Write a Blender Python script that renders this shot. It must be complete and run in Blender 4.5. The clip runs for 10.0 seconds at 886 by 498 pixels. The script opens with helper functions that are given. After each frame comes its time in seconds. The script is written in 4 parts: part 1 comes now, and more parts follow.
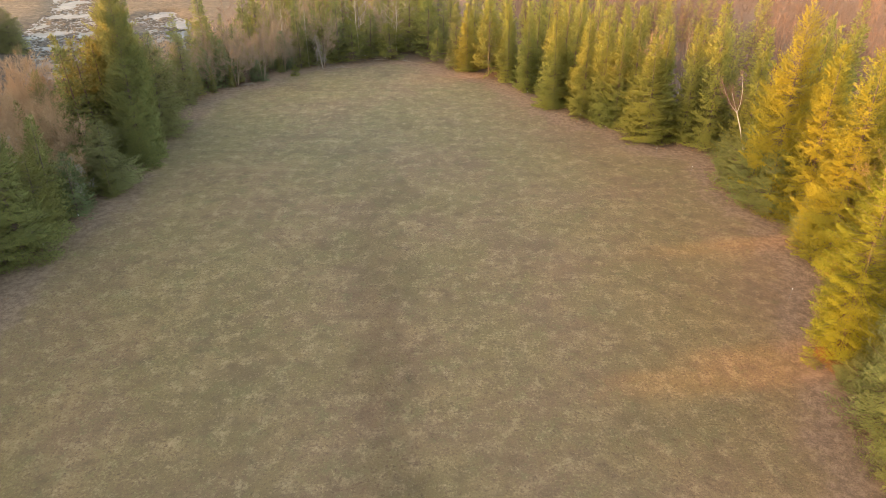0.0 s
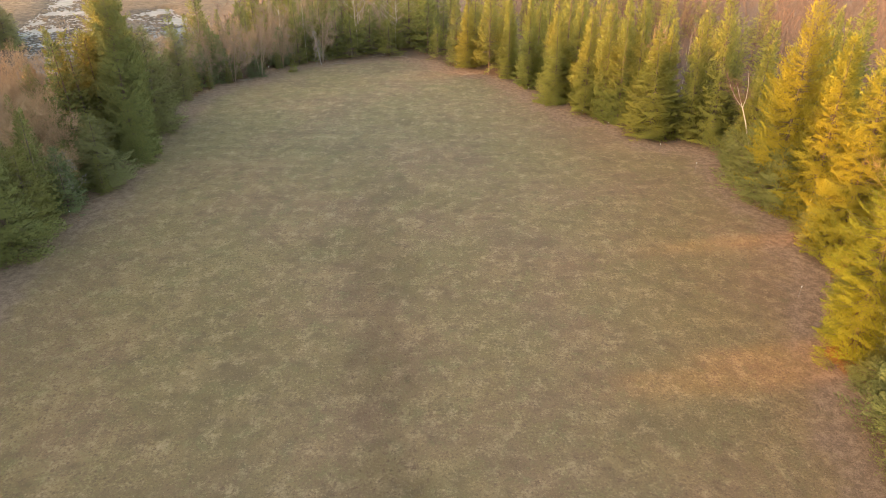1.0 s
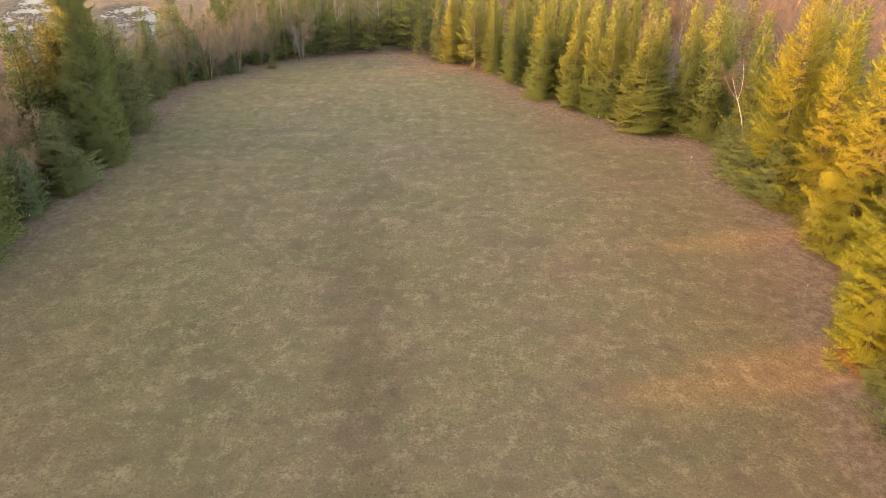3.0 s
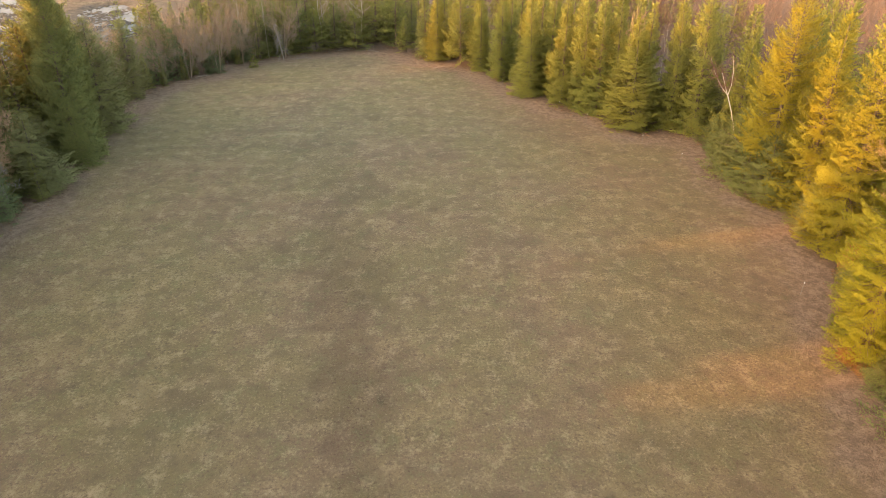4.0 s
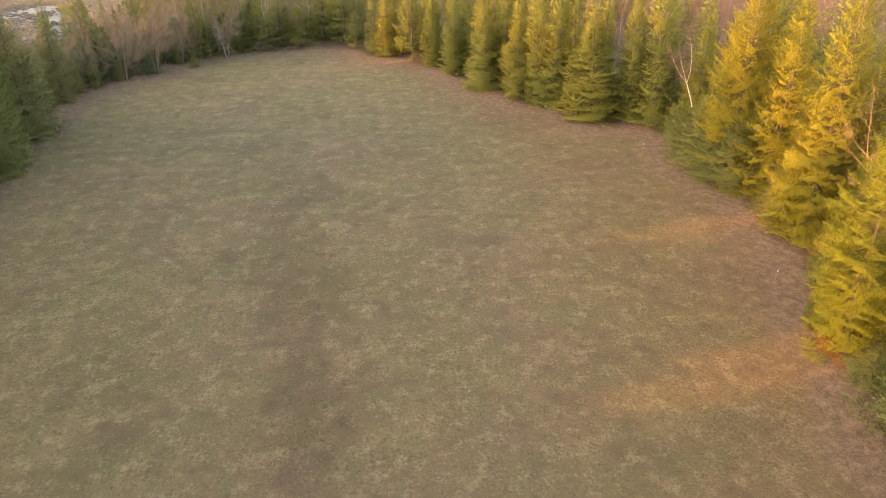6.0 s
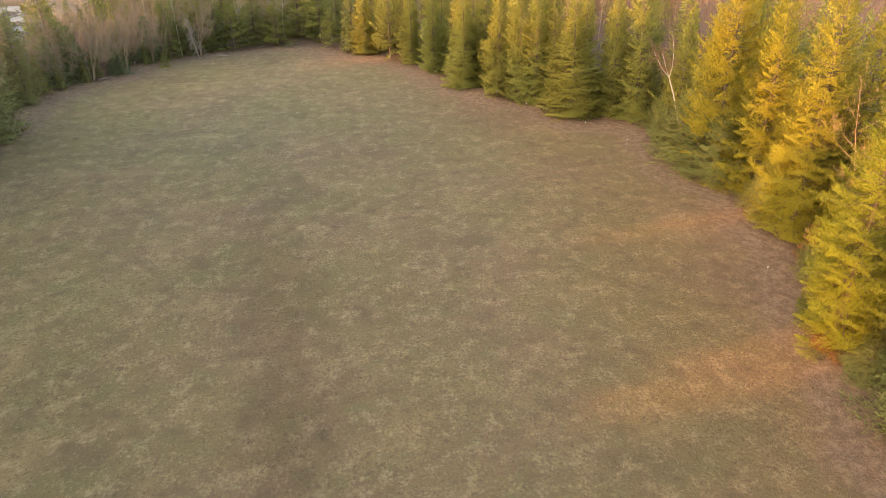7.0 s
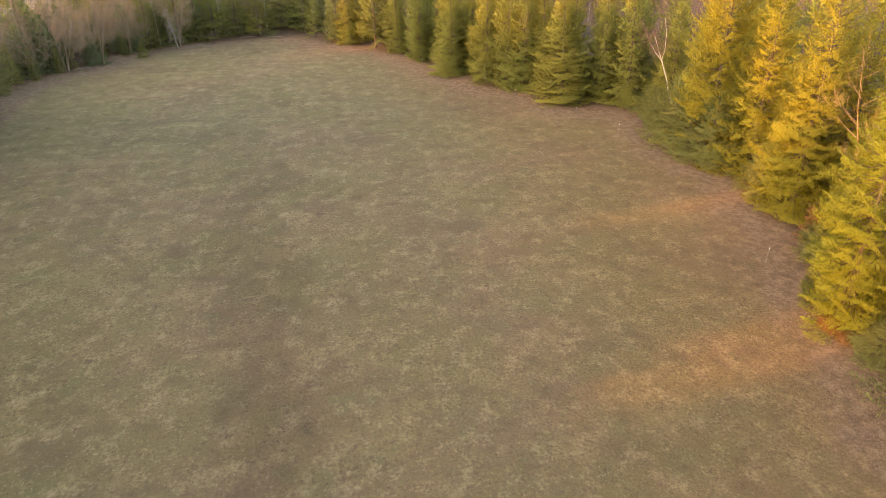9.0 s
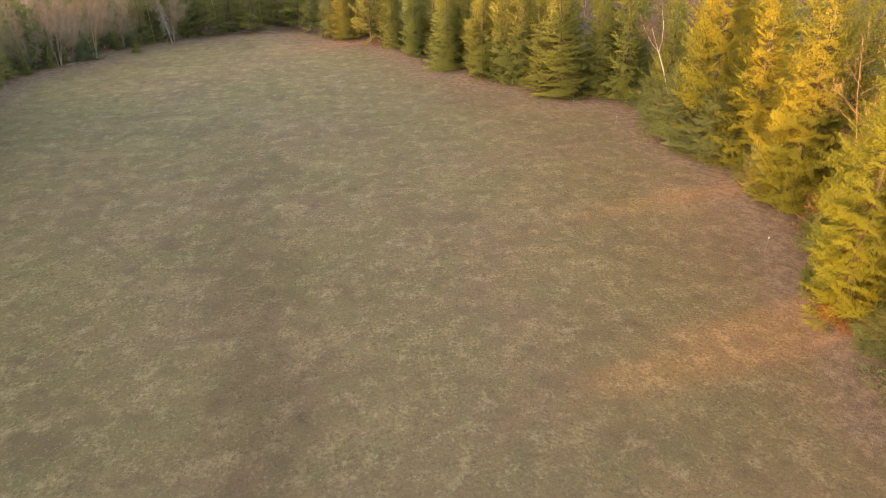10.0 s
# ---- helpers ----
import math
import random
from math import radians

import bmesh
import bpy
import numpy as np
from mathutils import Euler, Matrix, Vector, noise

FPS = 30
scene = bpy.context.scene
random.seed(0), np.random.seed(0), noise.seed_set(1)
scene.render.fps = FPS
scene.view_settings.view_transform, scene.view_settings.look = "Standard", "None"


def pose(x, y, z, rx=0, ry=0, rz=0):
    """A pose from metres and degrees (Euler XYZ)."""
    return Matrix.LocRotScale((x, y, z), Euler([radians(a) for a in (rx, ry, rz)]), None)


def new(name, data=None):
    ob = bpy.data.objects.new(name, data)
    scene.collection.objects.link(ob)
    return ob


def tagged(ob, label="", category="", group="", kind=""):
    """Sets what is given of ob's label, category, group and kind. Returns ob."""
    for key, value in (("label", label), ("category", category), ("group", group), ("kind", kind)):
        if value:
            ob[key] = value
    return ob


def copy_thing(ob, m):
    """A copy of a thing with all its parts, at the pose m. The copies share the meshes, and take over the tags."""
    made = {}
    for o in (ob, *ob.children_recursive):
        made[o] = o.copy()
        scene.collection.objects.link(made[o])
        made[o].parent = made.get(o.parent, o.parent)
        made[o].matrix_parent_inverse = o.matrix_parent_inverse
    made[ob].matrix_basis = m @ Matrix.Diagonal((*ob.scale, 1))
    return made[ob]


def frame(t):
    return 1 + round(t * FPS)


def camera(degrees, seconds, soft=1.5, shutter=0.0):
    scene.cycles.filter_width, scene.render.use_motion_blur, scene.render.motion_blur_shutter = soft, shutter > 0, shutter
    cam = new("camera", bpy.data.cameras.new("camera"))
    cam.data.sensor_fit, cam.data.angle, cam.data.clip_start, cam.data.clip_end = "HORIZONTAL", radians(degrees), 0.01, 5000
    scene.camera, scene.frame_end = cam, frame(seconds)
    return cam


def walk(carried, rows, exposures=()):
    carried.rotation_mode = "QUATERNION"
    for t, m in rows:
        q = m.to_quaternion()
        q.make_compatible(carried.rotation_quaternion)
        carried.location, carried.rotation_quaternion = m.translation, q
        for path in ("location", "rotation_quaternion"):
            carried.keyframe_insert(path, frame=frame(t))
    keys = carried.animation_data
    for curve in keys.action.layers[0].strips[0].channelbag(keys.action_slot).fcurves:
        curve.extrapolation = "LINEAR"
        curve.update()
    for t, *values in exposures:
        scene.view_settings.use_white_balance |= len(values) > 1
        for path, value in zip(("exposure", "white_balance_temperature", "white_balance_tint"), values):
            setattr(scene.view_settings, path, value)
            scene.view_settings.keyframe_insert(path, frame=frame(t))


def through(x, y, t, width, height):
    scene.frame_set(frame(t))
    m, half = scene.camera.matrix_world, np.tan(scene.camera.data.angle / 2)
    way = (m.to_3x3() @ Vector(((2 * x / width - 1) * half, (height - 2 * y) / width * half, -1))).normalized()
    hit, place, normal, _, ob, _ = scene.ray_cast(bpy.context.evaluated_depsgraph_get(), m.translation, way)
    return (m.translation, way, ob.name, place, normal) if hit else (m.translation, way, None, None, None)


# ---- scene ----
cam = camera(71.4, 10.0, soft=0.5)
PITCH = 31.2
ROWS = [
    (0.0, 0.00, 0.00, 28.00, 0.00),
    (0.5, 0.05, 0.45, 27.56, -0.02),
    (1.0, 0.06, 0.99, 27.11, -0.02),
    (1.5, 0.08, 1.61, 26.69, 0.01),
    (2.0, 0.10, 2.22, 26.35, 0.32),
    (2.5, 0.10, 2.85, 26.03, 0.88),
    (4.0, 0.04, 4.76, 25.05, 2.80),
    (4.5, 0.04, 5.35, 24.71, 3.87),
    (5.0, 0.03, 5.96, 24.38, 5.00),
    (5.5, 0.05, 6.59, 24.02, 6.08),
    (7.0, 0.16, 8.61, 22.98, 9.30),
    (7.5, 0.20, 9.13, 22.60, 9.81),
    (8.0, 0.24, 9.44, 22.18, 10.10),
    (8.5, 0.25, 9.59, 21.69, 10.36),
    (9.0, 0.25, 9.68, 21.18, 10.57),
    (9.5, 0.25, 9.73, 20.75, 10.80),
    (10.0, 0.26, 9.75, 20.44, 10.95),
]
walk(cam, [(t, pose(x, y, z, 90 - PITCH, 0, -yaw)) for t, x, y, z, yaw in ROWS], [(0.0, 3.40, 8300, 14), (10.0, 3.40, 8300, 14)])

# ---- light: a low evening sun from the west, over the western trees ----
SUN_ELEVATION, SUN_TOWARDS = 11.0, 11.0   # degrees; the light travels east, turned this much to the north
world = bpy.data.worlds.new("evening_sky")
scene.world = world
world.use_nodes = True
wn = world.node_tree
sky = wn.nodes.new("ShaderNodeTexSky")
sky.sky_type, sky.sun_disc = 'NISHITA', False
sky.sun_elevation, sky.sun_rotation = radians(SUN_ELEVATION), radians(270 - SUN_TOWARDS)
sky.air_density, sky.dust_density, sky.ozone_density = 1.0, 3.0, 1.0
wn.links.new(sky.outputs[0], wn.nodes["Background"].inputs[0])
wn.nodes["Background"].inputs[1].default_value = 0.15
lamp = bpy.data.lights.new("sun", 'SUN')
lamp.energy, lamp.angle, lamp.color = 0.98, radians(0.7), (1.0, 0.475, 0.12)
sun = new("sun", lamp)
a, e = radians(SUN_TOWARDS), radians(SUN_ELEVATION)
way = Vector((math.cos(a) * math.cos(e), math.sin(a) * math.cos(e), -math.sin(e)))
sun.matrix_world = Matrix.Translation((-60, 0, 60)) @ way.to_track_quat("-Z", "Y").to_matrix().to_4x4()


# ---- materials ----
class Nodes:
    """A short way to write a node material."""

    def __init__(self, name):
        self.mat = bpy.data.materials.new(name)
        self.mat.use_nodes = True
        self.tree = self.mat.node_tree
        self.bsdf = self.tree.nodes["Principled BSDF"]
        self.out = self.tree.nodes["Material Output"]

    def put(self, socket, value):
        if isinstance(value, bpy.types.NodeSocket):
            self.tree.links.new(value, socket)
        elif isinstance(value, tuple) and len(value) == 3 and socket.type == 'RGBA':
            socket.default_value = (*value, 1)
        else:
            socket.default_value = value

    def node(self, kind, out=0, **sockets):
        n = self.tree.nodes.new(kind)
        for key, value in sockets.items():
            self.put(n.inputs[int(key[1:])] if key[0] == "i" and key[1:].isdigit() else n.inputs[key], value)
        return n.outputs[out]

    def place(self, scale=(1, 1, 1)):
        n = self.tree.nodes.new("ShaderNodeMapping")
        self.tree.links.new(self.tree.nodes.new("ShaderNodeTexCoord").outputs["Object"], n.inputs[0])
        n.inputs["Scale"].default_value = scale
        return n.outputs[0]

    def noise(self, co, scale, detail=4.0, rough=0.55, distort=0.0):
        return self.node("ShaderNodeTexNoise", Vector=co, Scale=scale, Detail=detail, Roughness=rough, Distortion=distort)

    def ramp(self, value, low, high, a=0.0, b=1.0):
        n = self.tree.nodes.new("ShaderNodeMapRange")
        n.interpolation_type = 'SMOOTHSTEP'
        for i, v in enumerate((value, low, high, a, b)):
            self.put(n.inputs[i], v)
        return n.outputs[0]

    def mix(self, f, a, b, blend='MIX'):
        n = self.tree.nodes.new("ShaderNodeMix")
        n.data_type, n.blend_type = 'RGBA', blend
        self.put(n.inputs[0], f), self.put(n.inputs[6], a), self.put(n.inputs[7], b)
        return n.outputs[2]

    def maths(self, op, a, b):
        n = self.tree.nodes.new("ShaderNodeMath")
        n.operation = op
        self.put(n.inputs[0], a), self.put(n.inputs[1], b)
        return n.outputs[0]

    def random(self):
        return self.tree.nodes.new("ShaderNodeObjectInfo").outputs["Random"]

    def island(self):
        return self.tree.nodes.new("ShaderNodeNewGeometry").outputs["Random Per Island"]

    def attribute(self, name):
        n = self.tree.nodes.new("ShaderNodeAttribute")
        n.attribute_name = name
        return n.outputs["Fac"]

    def finish(self, colour, rough=0.9, bump=None, strength=0.5, distance=0.05, specular=0.2, through=0.0, metal=0.0):
        b = self.bsdf
        self.put(b.inputs["Base Color"], colour), self.put(b.inputs["Roughness"], rough)
        self.put(b.inputs["Specular IOR Level"], specular), self.put(b.inputs["Metallic"], metal)
        if bump is not None:
            self.put(b.inputs["Normal"], self.node("ShaderNodeBump", Height=bump, Strength=strength, Distance=distance))
        if through:
            t = self.node("ShaderNodeBsdfTranslucent", Color=colour)
            m = self.tree.nodes.new("ShaderNodeMixShader")
            m.inputs[0].default_value = through
            self.tree.links.new(b.outputs[0], m.inputs[1])
            self.tree.links.new(t, m.inputs[2])
            self.tree.links.new(m.outputs[0], self.out.inputs[0])
        return self.mat


def meadow_colour(n, co):
    """Dead late-autumn grass: straw, grey-green and brown in patches of several sizes."""
    clump = n.noise(co, 2.4, 6, 0.75)
    fine = n.noise(co, 6.0, 5, 0.80)
    grain = n.maths('ADD', n.maths('MULTIPLY', n.maths('SUBTRACT', fine, 0.5), 0.55), n.maths('MULTIPLY', n.maths('SUBTRACT', clump, 0.5), 0.45))
    grainy = lambda scale, detail=5, rough=0.62: n.maths('ADD', n.noise(co, scale, detail, rough), grain)
    c = n.mix(n.ramp(grainy(0.085), 0.35, 0.58), GRASS_BROWN, GRASS_GREEN)
    c = n.mix(n.ramp(grainy(0.27), 0.44, 0.68, 0.0, 0.60), c, GRASS_STRAW)
    c = n.mix(n.ramp(grainy(0.12), 0.51, 0.72, 0.0, 0.45), c, GRASS_DARK)
    c = n.mix(n.ramp(grainy(0.62), 0.48, 0.78, 0.0, 0.62), c, GRASS_DARK)
    c = n.mix(n.ramp(grainy(0.50, 6), 0.50, 0.72, 0.0, 0.45), c, GRASS_MOSS)
    c = n.mix(n.ramp(grainy(0.80, 6, 0.66), 0.46, 0.80, 0.0, 0.58), c, GRASS_PALE)
    # hollows of the relief: dark soil with the shade between tufts painted in
    c = n.mix(n.ramp(clump, 0.46, 0.34, 0.0, 0.50), c, GRASS_DARK)
    c = n.mix(n.ramp(fine, 0.46, 0.34, 0.0, 0.55), c, GRASS_DARK)
    c = n.mix(n.ramp(n.noise(co, 4.2, 3, 0.65), 0.60, 0.72, 0.0, 0.55), c, GRASS_DARK)
    return n.mix(n.ramp(fine, 0.53, 0.68, 0.0, 0.44), c, GRASS_PALE), n.maths('ADD', fine, clump)


GRASS_MOSS = (0.112, 0.112, 0.052)
GRASS_BROWN, GRASS_GREEN, GRASS_STRAW = (0.161, 0.107, 0.063), (0.146, 0.112, 0.054), (0.210, 0.149, 0.078)
GRASS_PALE, GRASS_DARK, LITTER, SOIL = (0.318, 0.234, 0.138), (0.070, 0.050, 0.033), (0.202, 0.131, 0.089), (0.098, 0.060, 0.041)


def ground_material():
    n = Nodes("meadow_ground")
    co = n.place()
    c, fine = meadow_colour(n, co)
    edge = n.maths('ADD', n.attribute("edge"), n.maths('MULTIPLY', n.maths('SUBTRACT', n.noise(co, 0.35, 5, 0.65), 0.5), 7.0))
    speck = n.ramp(n.noise(co, 1.6, 9, 0.85), 0.40, 0.62)
    leaves = n.mix(speck, tuple(v * 0.66 for v in LITTER), tuple(v * 1.28 for v in LITTER))
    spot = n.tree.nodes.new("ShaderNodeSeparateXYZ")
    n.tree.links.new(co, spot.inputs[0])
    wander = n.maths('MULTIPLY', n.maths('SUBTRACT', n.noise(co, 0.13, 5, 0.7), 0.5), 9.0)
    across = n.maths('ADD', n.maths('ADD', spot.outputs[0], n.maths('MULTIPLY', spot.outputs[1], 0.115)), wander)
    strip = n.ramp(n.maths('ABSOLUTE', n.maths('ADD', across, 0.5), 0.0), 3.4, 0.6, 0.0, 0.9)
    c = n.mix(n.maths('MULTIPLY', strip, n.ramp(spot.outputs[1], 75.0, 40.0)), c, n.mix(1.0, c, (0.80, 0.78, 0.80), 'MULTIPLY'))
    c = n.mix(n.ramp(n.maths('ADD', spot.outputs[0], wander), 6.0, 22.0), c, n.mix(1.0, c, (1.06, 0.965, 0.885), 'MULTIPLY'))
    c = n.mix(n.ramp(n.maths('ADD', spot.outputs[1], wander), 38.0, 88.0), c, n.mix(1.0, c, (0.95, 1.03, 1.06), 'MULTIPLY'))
    # colour lifted and warmed westwards in place of sky light the woods block
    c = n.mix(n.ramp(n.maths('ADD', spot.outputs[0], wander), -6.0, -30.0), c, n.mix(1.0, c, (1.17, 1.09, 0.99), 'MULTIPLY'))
    c = n.mix(n.ramp(edge, 9.0, 1.0, 0.0, 0.2), c, leaves)
    c = n.mix(n.ramp(edge, 3.6, 0.9, 0.0, 0.85), c, leaves)
    c = n.mix(n.ramp(edge, 0.0, -2.8, 0.0, 0.55), c, SOIL)
    dry = n.attribute("bank")
    c = n.mix(dry, c, n.mix(n.ramp(n.noise(co, 0.7, 6, 0.75), 0.36, 0.66), (0.066, 0.053, 0.040), n.mix(n.ramp(n.noise(co, 0.12, 5, 0.6), 0.35, 0.7), (0.105, 0.084, 0.062), (0.155, 0.122, 0.086))))
    c = n.mix(n.ramp(n.noise(co, 14.0, 4, 0.75), 0.48, 0.75, 0.0, 0.36), c, SOIL)
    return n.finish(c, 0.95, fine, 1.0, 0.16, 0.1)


def grass_material():
    n = Nodes("dead_grass")
    c, fine = meadow_colour(n, n.place())
    r = n.island()
    c = n.mix(n.ramp(r, 0.35, 1.0, 0.0, 0.12), c, GRASS_PALE)
    c = n.mix(n.ramp(r, 0.4, 0.0, 0.0, 0.5), c, GRASS_DARK)
    return n.finish(c, 0.85, specular=0.15, through=0.2)


def needle_material(name, low, high, brown=(0.16, 0.09, 0.03)):
    n = Nodes(name)
    r = n.island()
    c = n.mix(r, low, high)
    c = n.mix(n.ramp(n.random(), 0.0, 1.0, 0.0, 0.45), c, (high[0] * 1.25, high[1] * 1.05, high[2] * 0.8))
    c = n.mix(n.ramp(n.noise(n.place(), 0.9, 3, 0.6), 0.56, 0.74, 0.0, 0.4), c, brown)
    return n.finish(c, 0.8, specular=0.10, through=0.45)


def bark_material(name, a, b, scale=(6, 6, 1.5), through=0.0):
    n = Nodes(name)
    g = n.noise(n.place(scale), 2.0, 5, 0.7)
    c = n.mix(n.ramp(g, 0.35, 0.65), a, b)
    c = n.mix(n.ramp(n.random(), 0.2, 1.0, 0.0, 0.35), c, (a[0] * 0.7, a[1] * 0.62, a[2] * 0.55))
    return n.finish(c, 0.9, g, 0.6, 0.03, 0.15)


def birch_material():
    n = Nodes("white_birch_bark")
    g = n.noise(n.place((3, 3, 14)), 1.5, 4, 0.6)
    c = n.mix(n.ramp(g, 0.60, 0.68), (0.44, 0.385, 0.30), (0.09, 0.07, 0.06))
    return n.finish(c, 0.7, g, 0.3, 0.01)


def water_material():
    n = Nodes("river_water")
    co = n.place()
    b = n.noise(co, 1.6, 4, 0.6)
    c = n.mix(n.ramp(n.noise(co, 0.3, 3), 0.4, 0.65), (0.105, 0.102, 0.097), (0.155, 0.148, 0.138))
    return n.finish(c, 0.55, b, 0.6, 0.08, 0.09)


def rock_material():
    n = Nodes("river_rock")
    g = n.noise(n.place(), 3.0, 5, 0.65)
    c = n.mix(n.ramp(g, 0.35, 0.7), (0.045, 0.038, 0.03), (0.095, 0.078, 0.060))
    return n.finish(n.mix(n.ramp(n.island(), 0.3, 1.0, 0.0, 0.5), c, (0.14, 0.105, 0.07)), 0.9, g, 0.8, 0.05)


def plain_material(name, colour, rough=0.6):
    n = Nodes(name)
    g = n.noise(n.place(), 12.0, 4, 0.6)
    return n.finish(n.mix(n.ramp(g, 0.4, 0.7, 0.0, 0.4), colour, tuple(v * 0.6 for v in colour)), rough, g, 0.2, 0.005)


GROUND, GRASS = ground_material(), grass_material()
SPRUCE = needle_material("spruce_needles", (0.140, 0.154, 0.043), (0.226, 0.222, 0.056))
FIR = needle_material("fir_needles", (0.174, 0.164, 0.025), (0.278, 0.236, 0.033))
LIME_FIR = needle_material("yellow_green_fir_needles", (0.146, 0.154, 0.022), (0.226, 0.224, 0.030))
# spruce needles with shade darkened into the colour, for trees out of the sun
SHADE_SPRUCE = needle_material("shade_darkened_spruce_needles", (0.120, 0.134, 0.050), (0.200, 0.202, 0.070))
BLUE_SPRUCE = needle_material("blue_green_spruce_needles", (0.100, 0.130, 0.062), (0.160, 0.188, 0.092))
# haze and shade of the western trees greyed into their spruce needle colour
GREYED_SPRUCE = needle_material("greyed_green_spruce_needles", (0.126, 0.134, 0.062), (0.200, 0.203, 0.092))
RUST = needle_material("rust_brown_dead_needles", (0.15, 0.078, 0.036), (0.25, 0.140, 0.066))
PINE = needle_material("pine_needles", (0.125, 0.145, 0.040), (0.225, 0.222, 0.060))
BARK = bark_material("conifer_bark", (0.17, 0.12, 0.09), (0.08, 0.06, 0.05))
GREY_BARK = bark_material("grey_twig_bark", (0.27, 0.215, 0.175), (0.16, 0.125, 0.10))
RED_BARK = bark_material("reddish_twig_bark", (0.24, 0.135, 0.085), (0.15, 0.085, 0.06))
AMBER_BARK = bark_material("amber_twig_bark", (0.45, 0.285, 0.165), (0.30, 0.19, 0.115))
TAN_BARK = bark_material("tan_grey_twig_bark", (0.30, 0.215, 0.150), (0.19, 0.14, 0.10))
BROWN_BARK = bark_material("brown_twig_bark", (0.135, 0.082, 0.058), (0.085, 0.057, 0.044))
PALE_BARK = bark_material("pale_smooth_bark", (0.48, 0.43, 0.37), (0.30, 0.26, 0.22))
BIRCH_BARK = birch_material()
DEAD_WOOD = bark_material("weathered_dead_wood", (0.32, 0.28, 0.24), (0.17, 0.145, 0.125))
BRACKEN = bark_material("dead_bracken", (0.28, 0.14, 0.07), (0.18, 0.10, 0.055), (0.4, 0.4, 0.4))
leaf = Nodes("fallen_leaves")
LEAVES = leaf.finish(leaf.mix(leaf.island(), (0.115, 0.072, 0.046), leaf.mix(leaf.ramp(leaf.island(), 0.5, 1.0), (0.17, 0.10, 0.058), (0.26, 0.17, 0.10))), 0.85, specular=0.15)
WATER, ROCK = water_material(), rock_material()
POST_GREY = plain_material("weathered_post", (0.15, 0.12, 0.095))
WHITE_PLASTIC = plain_material("white_insulator", (0.55, 0.53, 0.49), 0.5)


# ---- mesh helpers ----
def mesh_of(name, verts, faces, mat, smooth=False):
    """One mesh from arrays of corners and of triangles or quads."""
    verts = np.asarray(verts, dtype=np.float32)
    faces = [np.asarray(f, dtype=np.int32) for f in faces if len(f)]
    me = bpy.data.meshes.new(name)
    sizes = np.concatenate([np.full(len(f), f.shape[1], dtype=np.int32) for f in faces])
    loops = np.concatenate([f.ravel() for f in faces])
    me.vertices.add(len(verts))
    me.vertices.foreach_set("co", verts.ravel())
    me.loops.add(len(loops))
    me.loops.foreach_set("vertex_index", loops)
    me.polygons.add(len(sizes))
    me.polygons.foreach_set("loop_start", np.concatenate([[0], np.cumsum(sizes)[:-1]]).astype(np.int32))
    me.polygons.foreach_set("use_smooth", np.full(len(sizes), smooth))
    me.update(calc_edges=True)
    me.materials.append(mat)
    return me


def part(name, data, parent, label=""):
    ob = new(name, data)
    ob.parent = parent
    return tagged(ob, label) if label else ob


class Sticks:
    """Tapered round sticks gathered into one mesh."""

    def __init__(self):
        self.v, self.f, self.n = [], [], 0

    def add(self, points, radii, sides=5):
        points = np.asarray(points, float)
        k = len(points)
        axis = points[-1] - points[0]
        axis /= np.linalg.norm(axis) + 1e-9
        u = np.cross(axis, (0.31, 0.77, 0.55) if abs(axis[2]) > 0.5 else (0, 0, 1))
        u /= np.linalg.norm(u) + 1e-9
        w = np.cross(axis, u)
        ang = np.arange(sides) * 2 * math.pi / sides
        ring = np.cos(ang)[:, None] * u + np.sin(ang)[:, None] * w
        self.v.append((points[:, None, :] + ring[None] * np.asarray(radii)[:, None, None]).reshape(-1, 3))
        i, j = np.meshgrid(np.arange(k - 1), np.arange(sides), indexing="ij")
        a, b = i * sides + j, i * sides + (j + 1) % sides
        self.f.append(np.stack([a, b, b + sides, a + sides], -1).reshape(-1, 4) + self.n)
        self.n += k * sides

    def mesh(self, name, mat):
        return mesh_of(name, np.concatenate(self.v), [np.concatenate(self.f)], mat, True)


def kites(base, tip, width, rng, flat=0.5, facing=None):
    """Slim pointed leaves, one from each base to its tip, turned at random round their length."""
    d = tip - base
    length = np.linalg.norm(d, axis=1, keepdims=True) + 1e-9
    d = d / length
    side = np.cross(d, np.array([0, 0, 1.0]) if facing is None else facing)
    side /= np.linalg.norm(side, axis=1, keepdims=True) + 1e-6
    up = np.cross(side, d)
    roll = rng.normal(0, flat, (len(base), 1))
    side = side * np.cos(roll) + up * np.sin(roll)
    up = np.cross(side, d)
    mid = base + d * length * 0.42
    w = width.reshape(-1, 1)
    v = np.stack([base, mid - side * w - up * w * 0.25, tip, mid + side * w - up * w * 0.25], 1).reshape(-1, 3)
    q = np.arange(len(base))[:, None] * 4
    return v, np.concatenate([q + (0, 1, 2), q + (0, 2, 3)])


